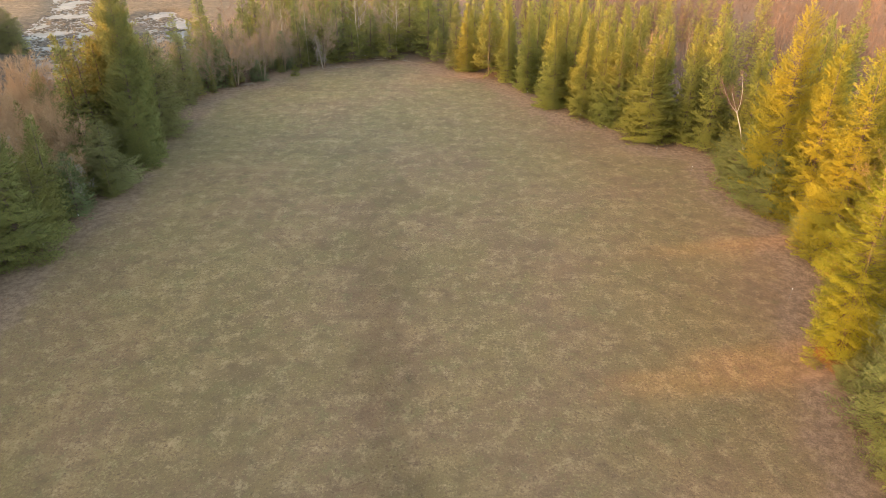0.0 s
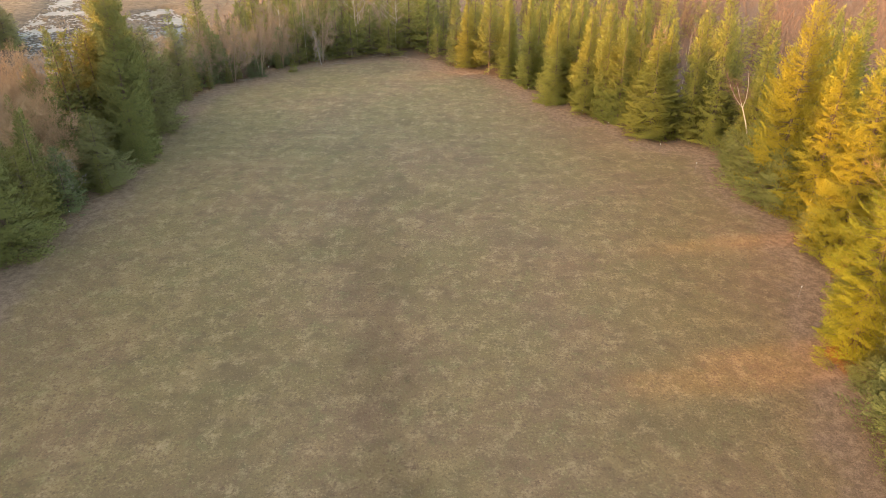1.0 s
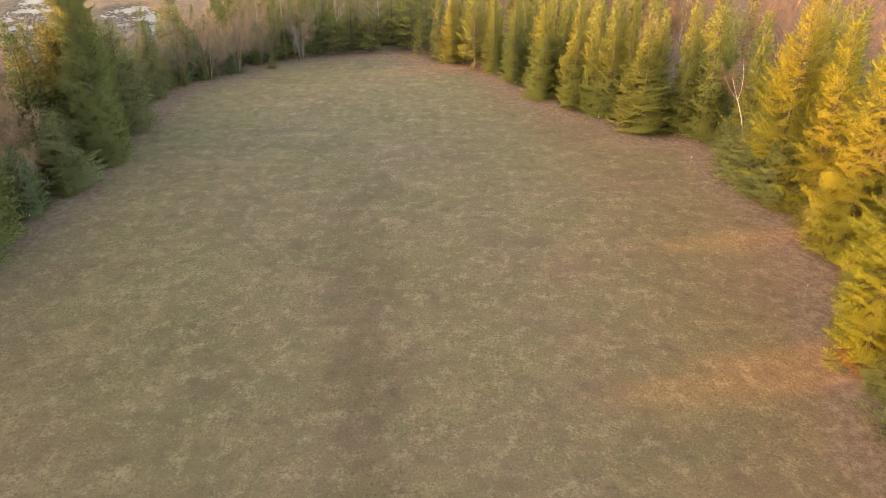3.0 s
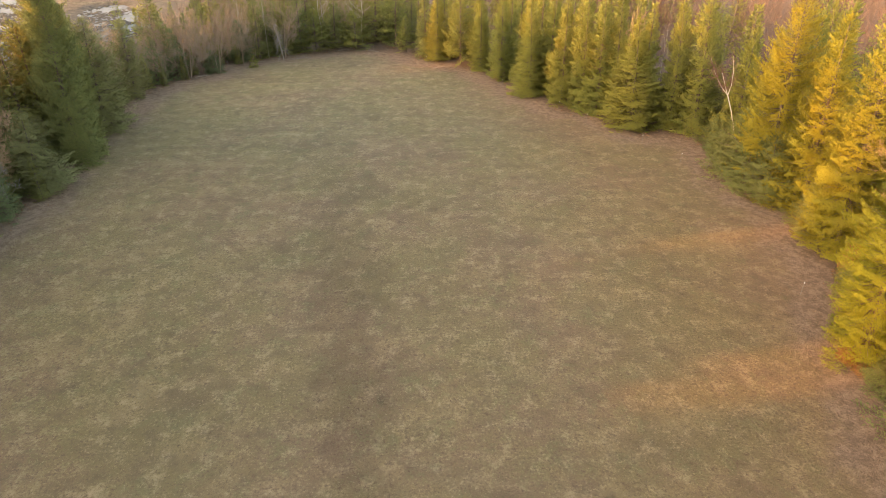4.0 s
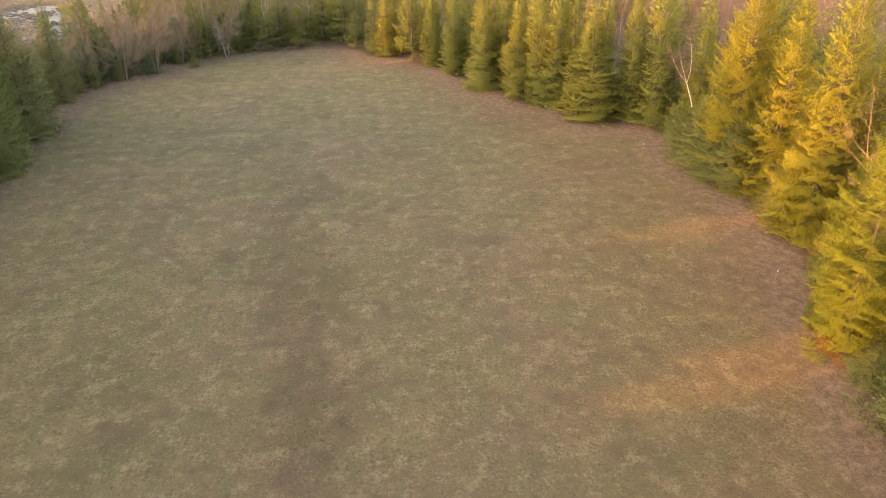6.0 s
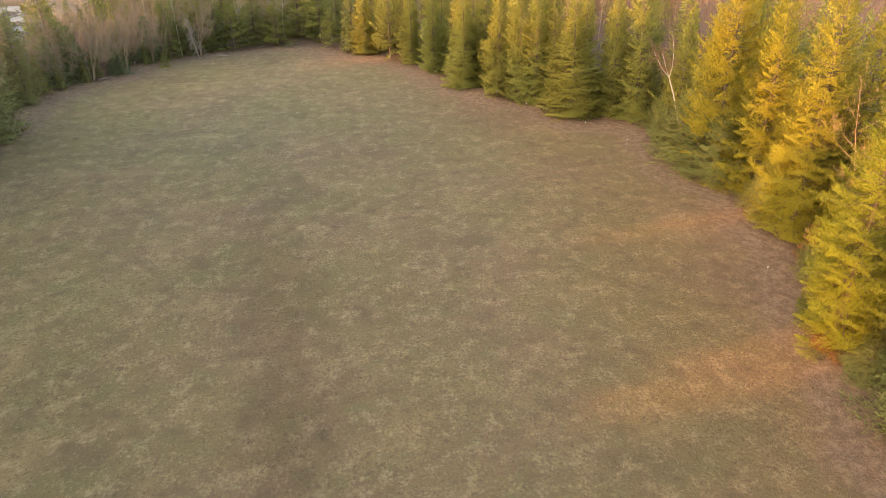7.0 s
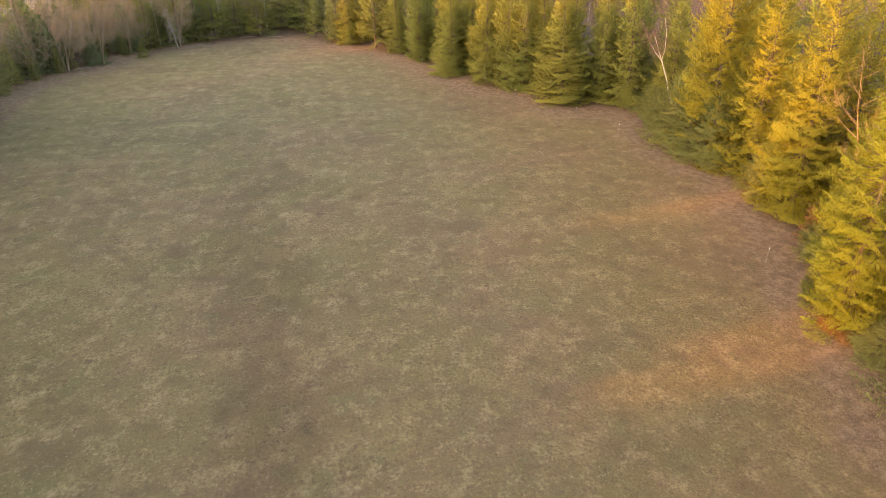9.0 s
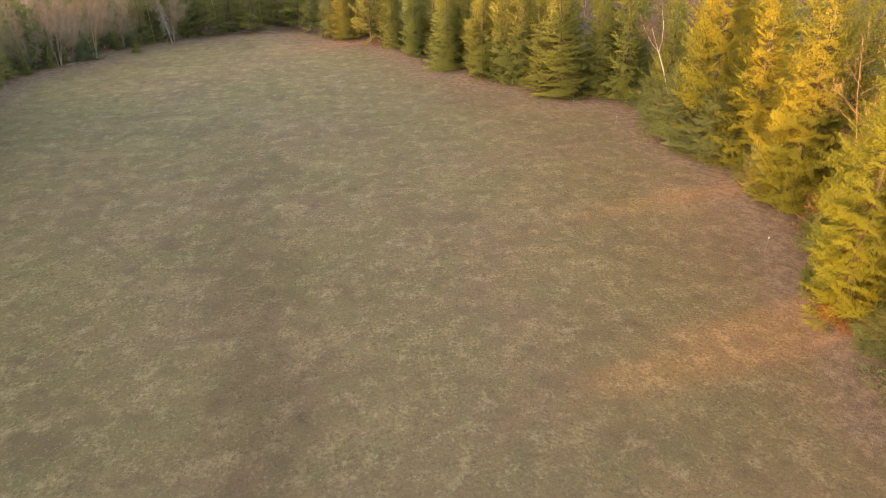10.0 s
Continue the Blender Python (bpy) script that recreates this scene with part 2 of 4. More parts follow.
# ---- trees ----
def soft_crown(v, f, bend, height, needles):
    """A crown whose sprays shade like rounded bundles of needles, turned outwards from the trunk."""
    q = v.reshape(-1, 4, 3)
    mid = q.mean(1)
    flat = np.cross(q[:, 1] - q[:, 3], q[:, 2] - q[:, 0])
    flat /= np.linalg.norm(flat, axis=1, keepdims=True) + 1e-9
    out = mid - np.stack([bend[0] * (mid[:, 2] / height) ** 2, bend[1] * (mid[:, 2] / height) ** 2, mid[:, 2]], -1)
    out /= np.linalg.norm(out, axis=1, keepdims=True) + 1e-6
    want = out * 0.75 + (0, 0, 0.40)
    away = (flat * want).sum(1) < 0
    flat = np.where(away[:, None], -flat, flat)
    tri = f.reshape(2, -1, 3)
    a, b, c = q[:, 0], q[:, 1], q[:, 2]
    turned = (np.cross(b - a, c - a) * want).sum(1) < 0
    tri = np.where(turned[None, :, None], tri[:, :, ::-1], tri)
    me = mesh_of("conifer_crown", v, [tri.reshape(-1, 3)], needles, True)
    soft = want + flat * 0.28
    soft /= np.linalg.norm(soft, axis=1, keepdims=True)
    me.normals_split_custom_set_from_vertices(np.repeat(soft, 4, 0).tolist())
    return me


def bough(rng, length, twig, spray, fan, hang, slim):
    """One flat bough of needle sprays along side twigs: it grows along x from the trunk, with y across it."""
    base, tips, widths = [], [], []

    def sprays(start, way, reach, step, skip):
        count = max(1, int((reach - skip) / step))
        q = skip + (reach - skip) * (np.arange(count) + rng.uniform(0.2, 0.9, count)) / count
        swing = np.where(np.arange(count) % 2 == 0, 1, -1) * rng.normal(0.70, 0.16, count)
        swing[-1] = rng.normal(0, 0.12)
        p = start + np.outer(q, way)
        d = np.stack([way[0] * np.cos(swing) - way[1] * np.sin(swing), way[0] * np.sin(swing) + way[1] * np.cos(swing), rng.normal(0.05, 0.30, count)], -1)
        size = spray * rng.uniform(0.7, 1.25, count)
        base.append(p), tips.append(p + d * size[:, None]), widths.append(size * slim * rng.uniform(0.8, 1.25, count))

    for side in (-1, 1):
        s = np.arange(0.10 * length + twig * rng.uniform(0.2, 0.8), 0.98 * length, twig) / length
        for a in s + rng.uniform(-0.3, 0.3, len(s)) * twig / length:
            reach = fan * length * min(1.0, 0.25 + 2.6 * a, 1.55 * (1.02 - a) + 0.10) * rng.uniform(0.70, 1.15)
            turn = side * (1.02 - 0.35 * a + rng.normal(0, 0.10))
            sprays(np.array((a * length, 0, 0)), np.array((math.cos(turn), math.sin(turn), 0)), reach, spray * 0.60, 0.3 * reach if a < 0.45 else 0.08 * reach)
    sprays(np.zeros(3), np.array((1.0, 0, 0)), length, spray * 0.5, 0.3 * length)
    b, t, w = np.concatenate(base), np.concatenate(tips), np.concatenate(widths)
    for p in (b, t):
        p[:, 2] += rng.normal(0, 0.022, len(p)) * length - hang * np.abs(p[:, 1])
    return b, t, w


def conifer(seed, height, radius, needles, gap=0.45, per=7, twig=0.20, spray=0.20, bare=0.03, power=0.85, droop=(-22, 34), fan=0.46, hang=0.22, rough=0.22, lumps=1.0, sag=0.16, slim=0.24):
    """A conifer with a tapered trunk and whorls of drooping boughs, each a flat fan of twigs with needle sprays."""
    rng = np.random.default_rng(seed)
    kinds = {}
    base, tips, widths, face = [], [], [], []
    wood = Sticks()
    zz = np.linspace(0, height * 0.99, 9)
    bend = rng.normal(0, 0.012 * height, 2)
    axis = lambda z: np.array([bend[0] * (z / height) ** 2, bend[1] * (z / height) ** 2, z])
    wood.add([axis(z) for z in zz], height * 0.012 * (1 - zz / height) + 0.010, 7)
    lobes = rng.uniform(0, 6.3, 6)
    z = z0 = bare * height
    half = False
    while z < height * 0.975:
        u = (z - z0) / (height - z0)
        count = max(4, int(round(per * (1 - 0.40 * u) + rng.uniform(-0.8, 0.8))))
        turn = rng.uniform(0, 6.3)
        for k in range(count):
            az = turn + 6.283 * k / count + rng.normal(0, 0.22)
            lump = 1 + lumps * (0.10 * math.sin(2 * az + lobes[0] + 5 * u) + 0.09 * math.sin(3 * az + lobes[1] - 9 * u) + 0.07 * math.sin(11 * u + lobes[2] + az))
            length = radius * min(1.0, 0.78 + 3 * u) * (1 - u) ** power * lump * rng.uniform(1 - rough, 1 + 0.4 * rough) * (0.80 if half else 1.0) + 0.16
            lift = math.radians(droop[0] + (droop[1] - droop[0]) * u ** 0.9 + rng.normal(0, 12))
            grade = int(round(math.log(length / 0.3) / math.log(1.35)))
            key = (grade, int(rng.integers(3)))
            if key not in kinds:
                kinds[key] = bough(rng, 0.3 * 1.35 ** grade, twig, spray, fan, hang, slim)
            b, t, w = kinds[key]
            f = length / (0.3 * 1.35 ** grade)
            root = axis(min(z + rng.uniform(-0.9, 0.9) * gap, height * 0.985))
            roll = rng.normal(0, 0.30)
            out, across = np.array([math.cos(az), math.sin(az), 0]), np.array([-math.sin(az), math.cos(az), 0])

            def lay(p):
                s = p[:, 0] * f
                y, h = p[:, 1] * f, p[:, 2] * f + p[:, 1] * f * math.sin(roll)
                q = s / length
                rise = length * (q * math.sin(lift) + sag * q * q - 0.6 * sag * np.sin(3.14 * np.clip(q, 0, 1))) + h * math.cos(lift)
                return root + np.outer(s * math.cos(lift) - h * math.sin(lift), out) + np.outer(y, across) + np.outer(rise, (0, 0, 1))

            base.append(lay(b)), tips.append(lay(t)), widths.append(w)
            up = out * (0.30 - math.sin(lift)) + np.array((0, 0, math.cos(lift)))
            face.append(up + out * 0.25 + rng.normal(0, 0.45, (len(b), 3)))
            if length > 1.5:
                line = lay(np.array([(0, 0, 0), (0.5 * length, 0, 0), (0.85 * length, 0, 0)]) / f)
                wood.add(line, [0.026, 0.016, 0.006], 3)
        z += gap * (1.12 - 0.45 * u) * rng.uniform(0.85, 1.15) * 0.5
        half = not half
    top = axis(height * 0.97)
    face.append(rng.normal(0, 1, (7, 3))), base.append(np.repeat(top[None], 7, 0) + rng.uniform(-0.3, 0, (7, 1)) * (0, 0, 1))
    tips.append(top + np.concatenate([[[0, 0, 0.55]], rng.normal(0, 0.12, (6, 3)) + (0, 0, 0.22)])), widths.append(np.full(7, 0.05))
    v, f = kites(np.concatenate(base), np.concatenate(tips), np.concatenate(widths), rng, 0.30, np.concatenate(face))
    return wood.mesh("conifer_trunk", BARK), soft_crown(v, f, bend, height, needles)


def bare_tree(seed, height, radius, bark, stems=1, limbs=7, twigs=BARK, thick=0.0042, crown=0.30, curve=0.35, fine=1.0, twig_r=0.020):
    """A leafless tree: slim stems with rising limbs that end in fans of fine twigs."""
    rng = np.random.default_rng(seed)
    wood = Sticks()
    base, tips, widths = [], [], []

    def spray(p, d, length, r, level):
        """Twigs that fork twice off a limb."""
        n = max(3, int(fine * (9 if level == 0 else 4)))
        q = rng.uniform(0.25, 1.0, n)
        b = p + np.outer(q * length, d)
        w = d + rng.normal(0, 0.52, (n, 3)) + (0, 0, 0.15)
        w /= np.linalg.norm(w, axis=1, keepdims=True)
        size = length * (0.75 - 0.35 * q) * rng.uniform(0.6, 1.2, n)
        base.append(b), tips.append(b + w * size[:, None]), widths.append(np.full(n, r))
        if level < 2:
            for i in range(n):
                spray(b[i], w[i], size[i], r * 0.72, level + 1)

    for k in range(stems):
        az = rng.uniform(0, 6.3)
        lean = 0.05 if stems == 1 else rng.uniform(0.08, 0.34)
        foot = np.array([math.cos(az), math.sin(az), 0]) * (0.0 if stems == 1 else rng.uniform(0.05, 0.4))
        tall = height * (1.0 if k == 0 else rng.uniform(0.65, 0.95))
        lay = lambda s: foot + np.array([math.cos(az), math.sin(az), 0]) * lean * tall * s ** 1.4 + np.array([0, 0, s * tall * 0.88])
        r = tall * thick + 0.010
        wood.add([lay(s) + rng.normal(0, 0.012, 3) * tall * (s > 0) for s in (0, 0.25, 0.5, 0.75, 1.0)], [r, r * 0.86, r * 0.62, r * 0.38, r * 0.12], 5)
        spray(lay(0.82), np.array((math.cos(az) * lean, math.sin(az) * lean, 1.0)), tall * 0.22, twig_r, 1)
        for j in range(limbs):
            s = crown + (0.92 - crown) * (j + rng.uniform(0, 0.9)) / limbs
            a = az + rng.normal(0, 1.7)
            reach = tall * (0.36 - 0.20 * s) * rng.uniform(0.7, 1.15)
            d0 = np.array((math.cos(a), math.sin(a), 0.35 + curve))
            d0 /= np.linalg.norm(d0)
            p = lay(s)
            mid = p + d0 * reach * 0.5
            end = mid + (d0 + (0, 0, curve)) / 1.2 * reach * 0.5
            wood.add([p, mid, end], [r * (1 - s) * 0.62 + 0.008, r * (1 - s) * 0.38 + 0.006, 0.006], 4)
            spray(p + d0 * reach * 0.2, d0, reach * 0.85, twig_r, 1)
            spray(mid, (end - mid) / (np.linalg.norm(end - mid) + 1e-6), reach * 0.8, twig_r, 1)
    v, f = kites(np.concatenate(base), np.concatenate(tips), np.concatenate(widths), rng, 1.5)
    a, b = wood.mesh("bare_stem", bark), mesh_of("bare_twigs", v, [f], twigs)
    reach = np.percentile(np.hypot(v[:, 0], v[:, 1]), 96)
    m = Matrix.Diagonal((radius / reach, radius / reach, height / v[:, 2].max(), 1))
    a.transform(m), b.transform(m)
    return a, b


def forked_birch(seed):
    """A leaning white birch with one fork high up and fine reddish twigs."""
    rng = np.random.default_rng(seed)
    wood, fine = Sticks(), Sticks()
    wood.add([(0, 0, -0.2), (0.05, 0, 2.2), (-0.05, 0.05, 4.2), (0, 0, 5.7)], [0.070, 0.064, 0.054, 0.045], 8)
    for side, reach, top in ((-1, 1.0, 8.9), (1, 0.75, 9.0), (0.25, 0.4, 7.6)):
        limb = [np.array(p) for p in ((0, 0, 5.6), (side * reach * 0.45, 0.1, 6.4), (side * reach * 0.85, 0.05, 7.6), (side * reach, -0.05, top))]
        wood.add(limb, [0.042, 0.033, 0.022, 0.009], 6)
        for k in range(56):
            a = rng.uniform(0.1, 2.95)
            p = limb[int(a)] + (limb[int(a) + 1] - limb[int(a)]) * (a % 1)
            d = rng.normal(0, 0.6, 3) + (side * 0.3, 0, 0.9)
            d /= np.linalg.norm(d)
            e = p + d * rng.uniform(0.5, 1.2)
            fine.add([p, (p + e) / 2, e], [0.014, 0.010, 0.004], 3)
            for q in range(2):
                g = (p + e) / 2 + rng.normal(0, 0.3, 3) + (0, 0, 0.3)
                fine.add([(p + e) / 2, g], [0.008, 0.003], 3)
    return wood.mesh("birch_trunk", BIRCH_BARK), fine.mesh("birch_twigs", RED_BARK)


def dead_conifer(seed):
    """A dead grey conifer with drooping bare branchlets."""
    rng = np.random.default_rng(seed)
    wood, fine = Sticks(), Sticks()
    wood.add([(0, 0, -0.2), (0.05, 0.05, 2), (0, 0, 4), (0.1, 0, 5.7)], [0.075, 0.062, 0.045, 0.012], 6)
    for k in range(46):
        z = rng.uniform(0.8, 5.6)
        a, length = rng.uniform(0, 6.3), rng.uniform(0.7, 2.1) * (1.2 - z / 7)
        p, way = np.array((0.02, 0, z)), np.array((math.cos(a), math.sin(a), rng.uniform(-0.1, 0.35)))
        line = [p + way * length * s + np.array((0, 0, -0.75 * length * s * s)) for s in (0, 0.35, 0.7, 1.0)]
        fine.add(line, [0.026, 0.021, 0.014, 0.006], 4)
        for q in range(9):
            r = line[1] + (line[3] - line[1]) * rng.uniform(0, 1)
            fine.add([r, r + rng.normal(0, 0.24, 3) + (0, 0, -0.16)], [0.011, 0.004], 3)
    return wood.mesh("dead_trunk", DEAD_WOOD), fine.mesh("dead_branchlets", DEAD_WOOD)


def tree_thing(name, meshes, label, category, group, names=("trunk", "crown")):
    """A tree of its own: an empty at its foot with trunk and crown."""
    ob = tagged(new(name), label, category, group)
    for n, me in zip(names, meshes):
        part(n, me, ob)
    return ob


CENTRE = Vector((0, 55, 0))


def stand(x, y, height, radius, proto_height, proto_radius, turn, lean=4.0, toward=None):
    """The pose of a tree at the meadow's edge, leaning a little towards the light."""
    inward = CENTRE - Vector((x, y, 0)) if toward is None else Vector((*toward, 0))
    axis = Vector((-inward.y, inward.x, 0)).normalized()
    return (Matrix.Translation((x, y, -0.08)) @ Matrix.Rotation(radians(lean), 4, axis) @ Matrix.Rotation(turn, 4, 'Z')
            @ Matrix.Diagonal((radius / proto_radius, radius / proto_radius, height / proto_height, 1)))


def plant(protos, rows, label, category, group, lean=4.0, names=("trunk", "crown"), name="tree", seed=1, turn=None, toward=None):
    """One tree for each row of x, y, height and crown radius."""
    rng = random.Random(seed)
    for i, (x, y, h, r) in enumerate(rows):
        meshes, ph, pr = protos[rng.randrange(len(protos))]
        ob = tree_thing(name, meshes, label, category, group, names)
        ob.matrix_basis = stand(x, y, h, r, ph, pr, rng.uniform(0, 6.28) if turn is None else turn, lean, toward)


# ---- where the trees and posts stand: x, y, height, crown radius ----
SPRUCES_EAST = [
    (4.0, 104.1, 11.0, 2.3),
    (10.3, 98.0, 11.9, 1.8),
    (12.7, 93.0, 12.9, 2.2),
    (15.7, 86.1, 11.9, 2.9),
    (18.4, 87.0, 14.0, 2.5),
    (19.0, 81.6, 13.6, 2.4),
    (21.1, 79.5, 14.9, 2.5),
    (25.4, 73.1, 12.2, 3.6),
    (27.0, 74.7, 13.4, 2.0),
    (29.8, 72.4, 14.1, 2.2),
    (32.1, 71.0, 16.6, 2.9),
    (22.5, 77.6, 15.5, 2.3),
    (24.3, 76.9, 15.1, 1.9),
    (32.9, 56.2, 19.0, 3.75),
    (38.4, 62.2, 16.6, 2.1),
    (40.1, 63.1, 15.5, 1.7),
    (37.3, 56.8, 15.5, 2.9),
    (41.1, 61.6, 15.5, 1.7),
    (34.6, 66.5, 12.5, 2.4),
    (34.6, 61.0, 13.5, 2.4),
]

FIRS_EAST = [
    (32.9, 44.7, 17.8, 4.0),
    (27.5, 32.9, 15.3, 3.3),
    (31.0, 58.8, 6.1, 2.9),
    (31.0, 56.2, 5.2, 2.7),
    (31.7, 53.6, 6.0, 2.9),
    (32.1, 47.5, 4.4, 1.7),
    (30.2, 38.5, 2.7, 1.4),
    (26.4, 29.2, 2.4, 1.5),
    (32.9, 66.6, 3.6, 2.2),
    (31.4, 62.4, 3.0, 1.9),
]

SPRUCES_WEST = [
    (-35.6, 44.4, 12.2, 3.1),
    (-36.0, 48.4, 8.2, 2.5),
    (-36.0, 50.6, 10.6, 1.8),
    (-37.4, 46.6, 12.0, 2.0),
    (-38.0, 53.0, 9.4, 1.6),
    (-35.3, 52.8, 6.3, 2.0),
    (-34.7, 58.6, 7.4, 3.0),
    (-34.2, 65.4, 19.6, 2.9),
    (-36.7, 69.7, 18.8, 3.6),
    (-35.2, 67.8, 17.8, 2.9),
    (-35.4, 74.6, 12.4, 3.6),
    (-36.6, 86.9, 10.0, 2.2),
    (-41.1, 65.9, 14.1, 1.9),
    (-41.0, 67.2, 12.6, 1.8),
    (-43.5, 60.7, 8.7, 1.3),
    (-45.0, 67.5, 9.7, 2.3),
    (-80.3, 117.9, 7.5, 3.4),
    (-36.2, 94.0, 6.1, 2.3),
    (-34.0, 96.2, 6.8, 2.2),
    (-29.4, 98.2, 3.3, 1.7),
    (-26.9, 105.2, 6.2, 2.4),
]

SPRUCES_NORTH = [
    (-37.1, 98.4, 13.9, 2.7),
    (-20.8, 109.9, 10.3, 2.6),
    (-18.4, 111.0, 11.0, 2.1),
    (-24.2, 106.1, 11.3, 1.8),
    (-13.0, 113.6, 8.3, 2.6),
    (-6.2, 117.6, 12.3, 3.2),
    (2.2, 105.9, 10.3, 2.0),
    (-23.3, 108.4, 8.8, 1.7),
]

PINES = [
    (-2.7, 114.1, 10.5, 3.6),
    (-15.9, 110.8, 6.8, 3.5),
    (-9.4, 112.2, 6.2, 3.4),
    (-0.9, 108.9, 5.9, 2.0),
    (7.4, 100.6, 12.6, 2.9),
]

SAPLINGS = [
    (-24.1, 101.0, 1.7, 0.8),
]

BARE = [
    (-32.2, 95.6, 9.2, 3.8),
    (-28.7, 98.3, 12.0, 3.5),
    (-34.6, 93.4, 7.5, 2.8),
    (-26.4, 103.6, 9.0, 2.6),
    (-29.1, 106.2, 13.0, 2.1),
    (-9.8, 116.0, 11.5, 4.0),
    (-47.3, 71.0, 12.3, 3.1),
    (-44.3, 64.2, 10.5, 2.6),
    (-39.7, 61.3, 10.1, 2.8),
    (-39.3, 57.8, 5.0, 2.1),
    (-13.8, 116.4, 11.0, 2.6),
    (-35.9, 96.7, 10.8, 2.4),
    (27.2, 79.0, 12.5, 2.4),
]

BIRCH = [
    (-27.0, 107.1, 12.9, 1.7),
    (-22.9, 106.6, 13.0, 0.8),
    (33.9, 63.3, 10.7, 1.8),
    (35.3, 91.2, 11.5, 0.6),
    (-28.4, 106.8, 12.9, 0.8),
]

SNAG = [
    (-20.3, 105.2, 5.7, 2.0),
]

POSTS = [
    (-33.3, 58.8),
    (-33.9, 50.7),
    (-34.3, 45.4),
    (-27.8, 100.3),
    (-18.7, 107.6),
    (-13.7, 109.9),
    (-10.0, 108.8),
    (2.3, 102.2),
    (12.3, 88.9),
    (18.1, 79.0),
    (24.8, 67.1),
    (27.0, 61.8),
    (26.7, 38.7),
    (20.4, 74.2),
]


# ---- ground: one sheet to the horizon ----
EDGE = [(-31, -30), (-33, 0), (-33.5, 20), (-34, 38), (-35.2, 46), (-34, 52), (-33, 57), (-35.5, 68), (-34.5, 78), (-35.2, 85),
        (-33, 93), (-28.6, 96), (-28, 100.5), (-24, 104), (-18, 107.5), (-10.4, 110), (-3.8, 108.5), (3.5, 101), (7.6, 98.3), (11.5, 90.5),
        (14.2, 83), (18.4, 78.2), (21.3, 76), (24.8, 69.5), (31, 67), (29, 57.5), (31.5, 50.4), (29.6, 45.4), (29.6, 41), (26.2, 34),
        (25.9, 30.5), (23.9, 25.7), (22.9, 21.7), (22.5, 5), (24, -30)]


def edge_distance(px, py):
    """Metres from the meadow's edge: more than nought inside the meadow."""
    best = np.full(px.shape, 1e9)
    inside = np.zeros(px.shape, bool)
    for (x0, y0), (x1, y1) in zip(EDGE, EDGE[1:] + EDGE[:1]):
        dx, dy = x1 - x0, y1 - y0
        s = np.clip(((px - x0) * dx + (py - y0) * dy) / (dx * dx + dy * dy), 0, 1)
        best = np.minimum(best, np.hypot(px - x0 - s * dx, py - y0 - s * dy))
        if y1 != y0:
            inside ^= ((y0 > py) != (y1 > py)) & (px < x0 + (py - y0) * dx / dy)
    return np.where(inside, best, -best)


def river_depth(px, py):
    """How deep in the river bed a place lies, 0 on land to 1 in the middle."""
    one = 1.25 - np.abs(px + 58.0 + 0.41 * np.clip(py - 81, -25, 200) - 1.2 * np.sin(py * 0.13)) / (4.6 + 0.16 * np.clip(py - 112, 0, 26) - 0.05 * np.clip(py - 150, 0, 40))
    two = 1.25 - np.abs(px + 50.5 + 0.47 * (py - 120) - 1.5 * np.sin(py * 0.2)) / (6.8 - 0.35 * np.abs(py - 136) * (np.abs(py - 136) > 12) + 4.2 * (np.abs(py - 136) > 12))
    two = np.where(np.abs(py - 136) < 24, two, 0)
    return np.clip(np.maximum(one, two), 0, 1) * np.clip((py + 40) / 40, 0, 1)



def build_ground():
    xs = np.concatenate([-np.geomspace(3000, 175, 14), np.arange(-165, -60, 2.5), np.arange(-60, 45, 1.0), np.arange(45, 165, 3.0), np.geomspace(175, 3000, 14)])
    ys = np.concatenate([-np.geomspace(3000, 65, 12), np.arange(-60, 10, 3.0), np.arange(10, 120, 1.0), np.arange(120, 215, 2.5), np.geomspace(225, 3000, 14)])
    gx, gy = np.meshgrid(xs, ys)
    d = edge_distance(gx, gy)
    z = np.array([[0.10 * noise.noise((x * 0.16, y * 0.16, 0)) + 0.05 * noise.noise((x * 0.5, y * 0.5, 3)) for x, y in zip(ra, rb)] for ra, rb in zip(gx, gy)])
    z = z * np.where(d > 0, 1.0, 2.2) - 1.5 * river_depth(gx, gy)
    w, h = len(xs), len(ys)
    i, j = np.meshgrid(np.arange(h - 1), np.arange(w - 1), indexing="ij")
    a = i * w + j
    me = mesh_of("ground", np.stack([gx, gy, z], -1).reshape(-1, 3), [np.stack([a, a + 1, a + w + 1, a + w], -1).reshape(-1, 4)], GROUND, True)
    me.attributes.new("edge", 'FLOAT', 'POINT').data.foreach_set("value", np.clip(d, -20, 20).astype(np.float32).ravel())
    bank = np.clip((-46 - gx) / 8, 0, 1)
    me.attributes.new("bank", 'FLOAT', 'POINT').data.foreach_set("value", bank.astype(np.float32).ravel())
    tagged(new("ground", me), "mown autumn meadow of dead straw-coloured grass with leaf litter along its edges", "ground", kind="structure")


build_ground()


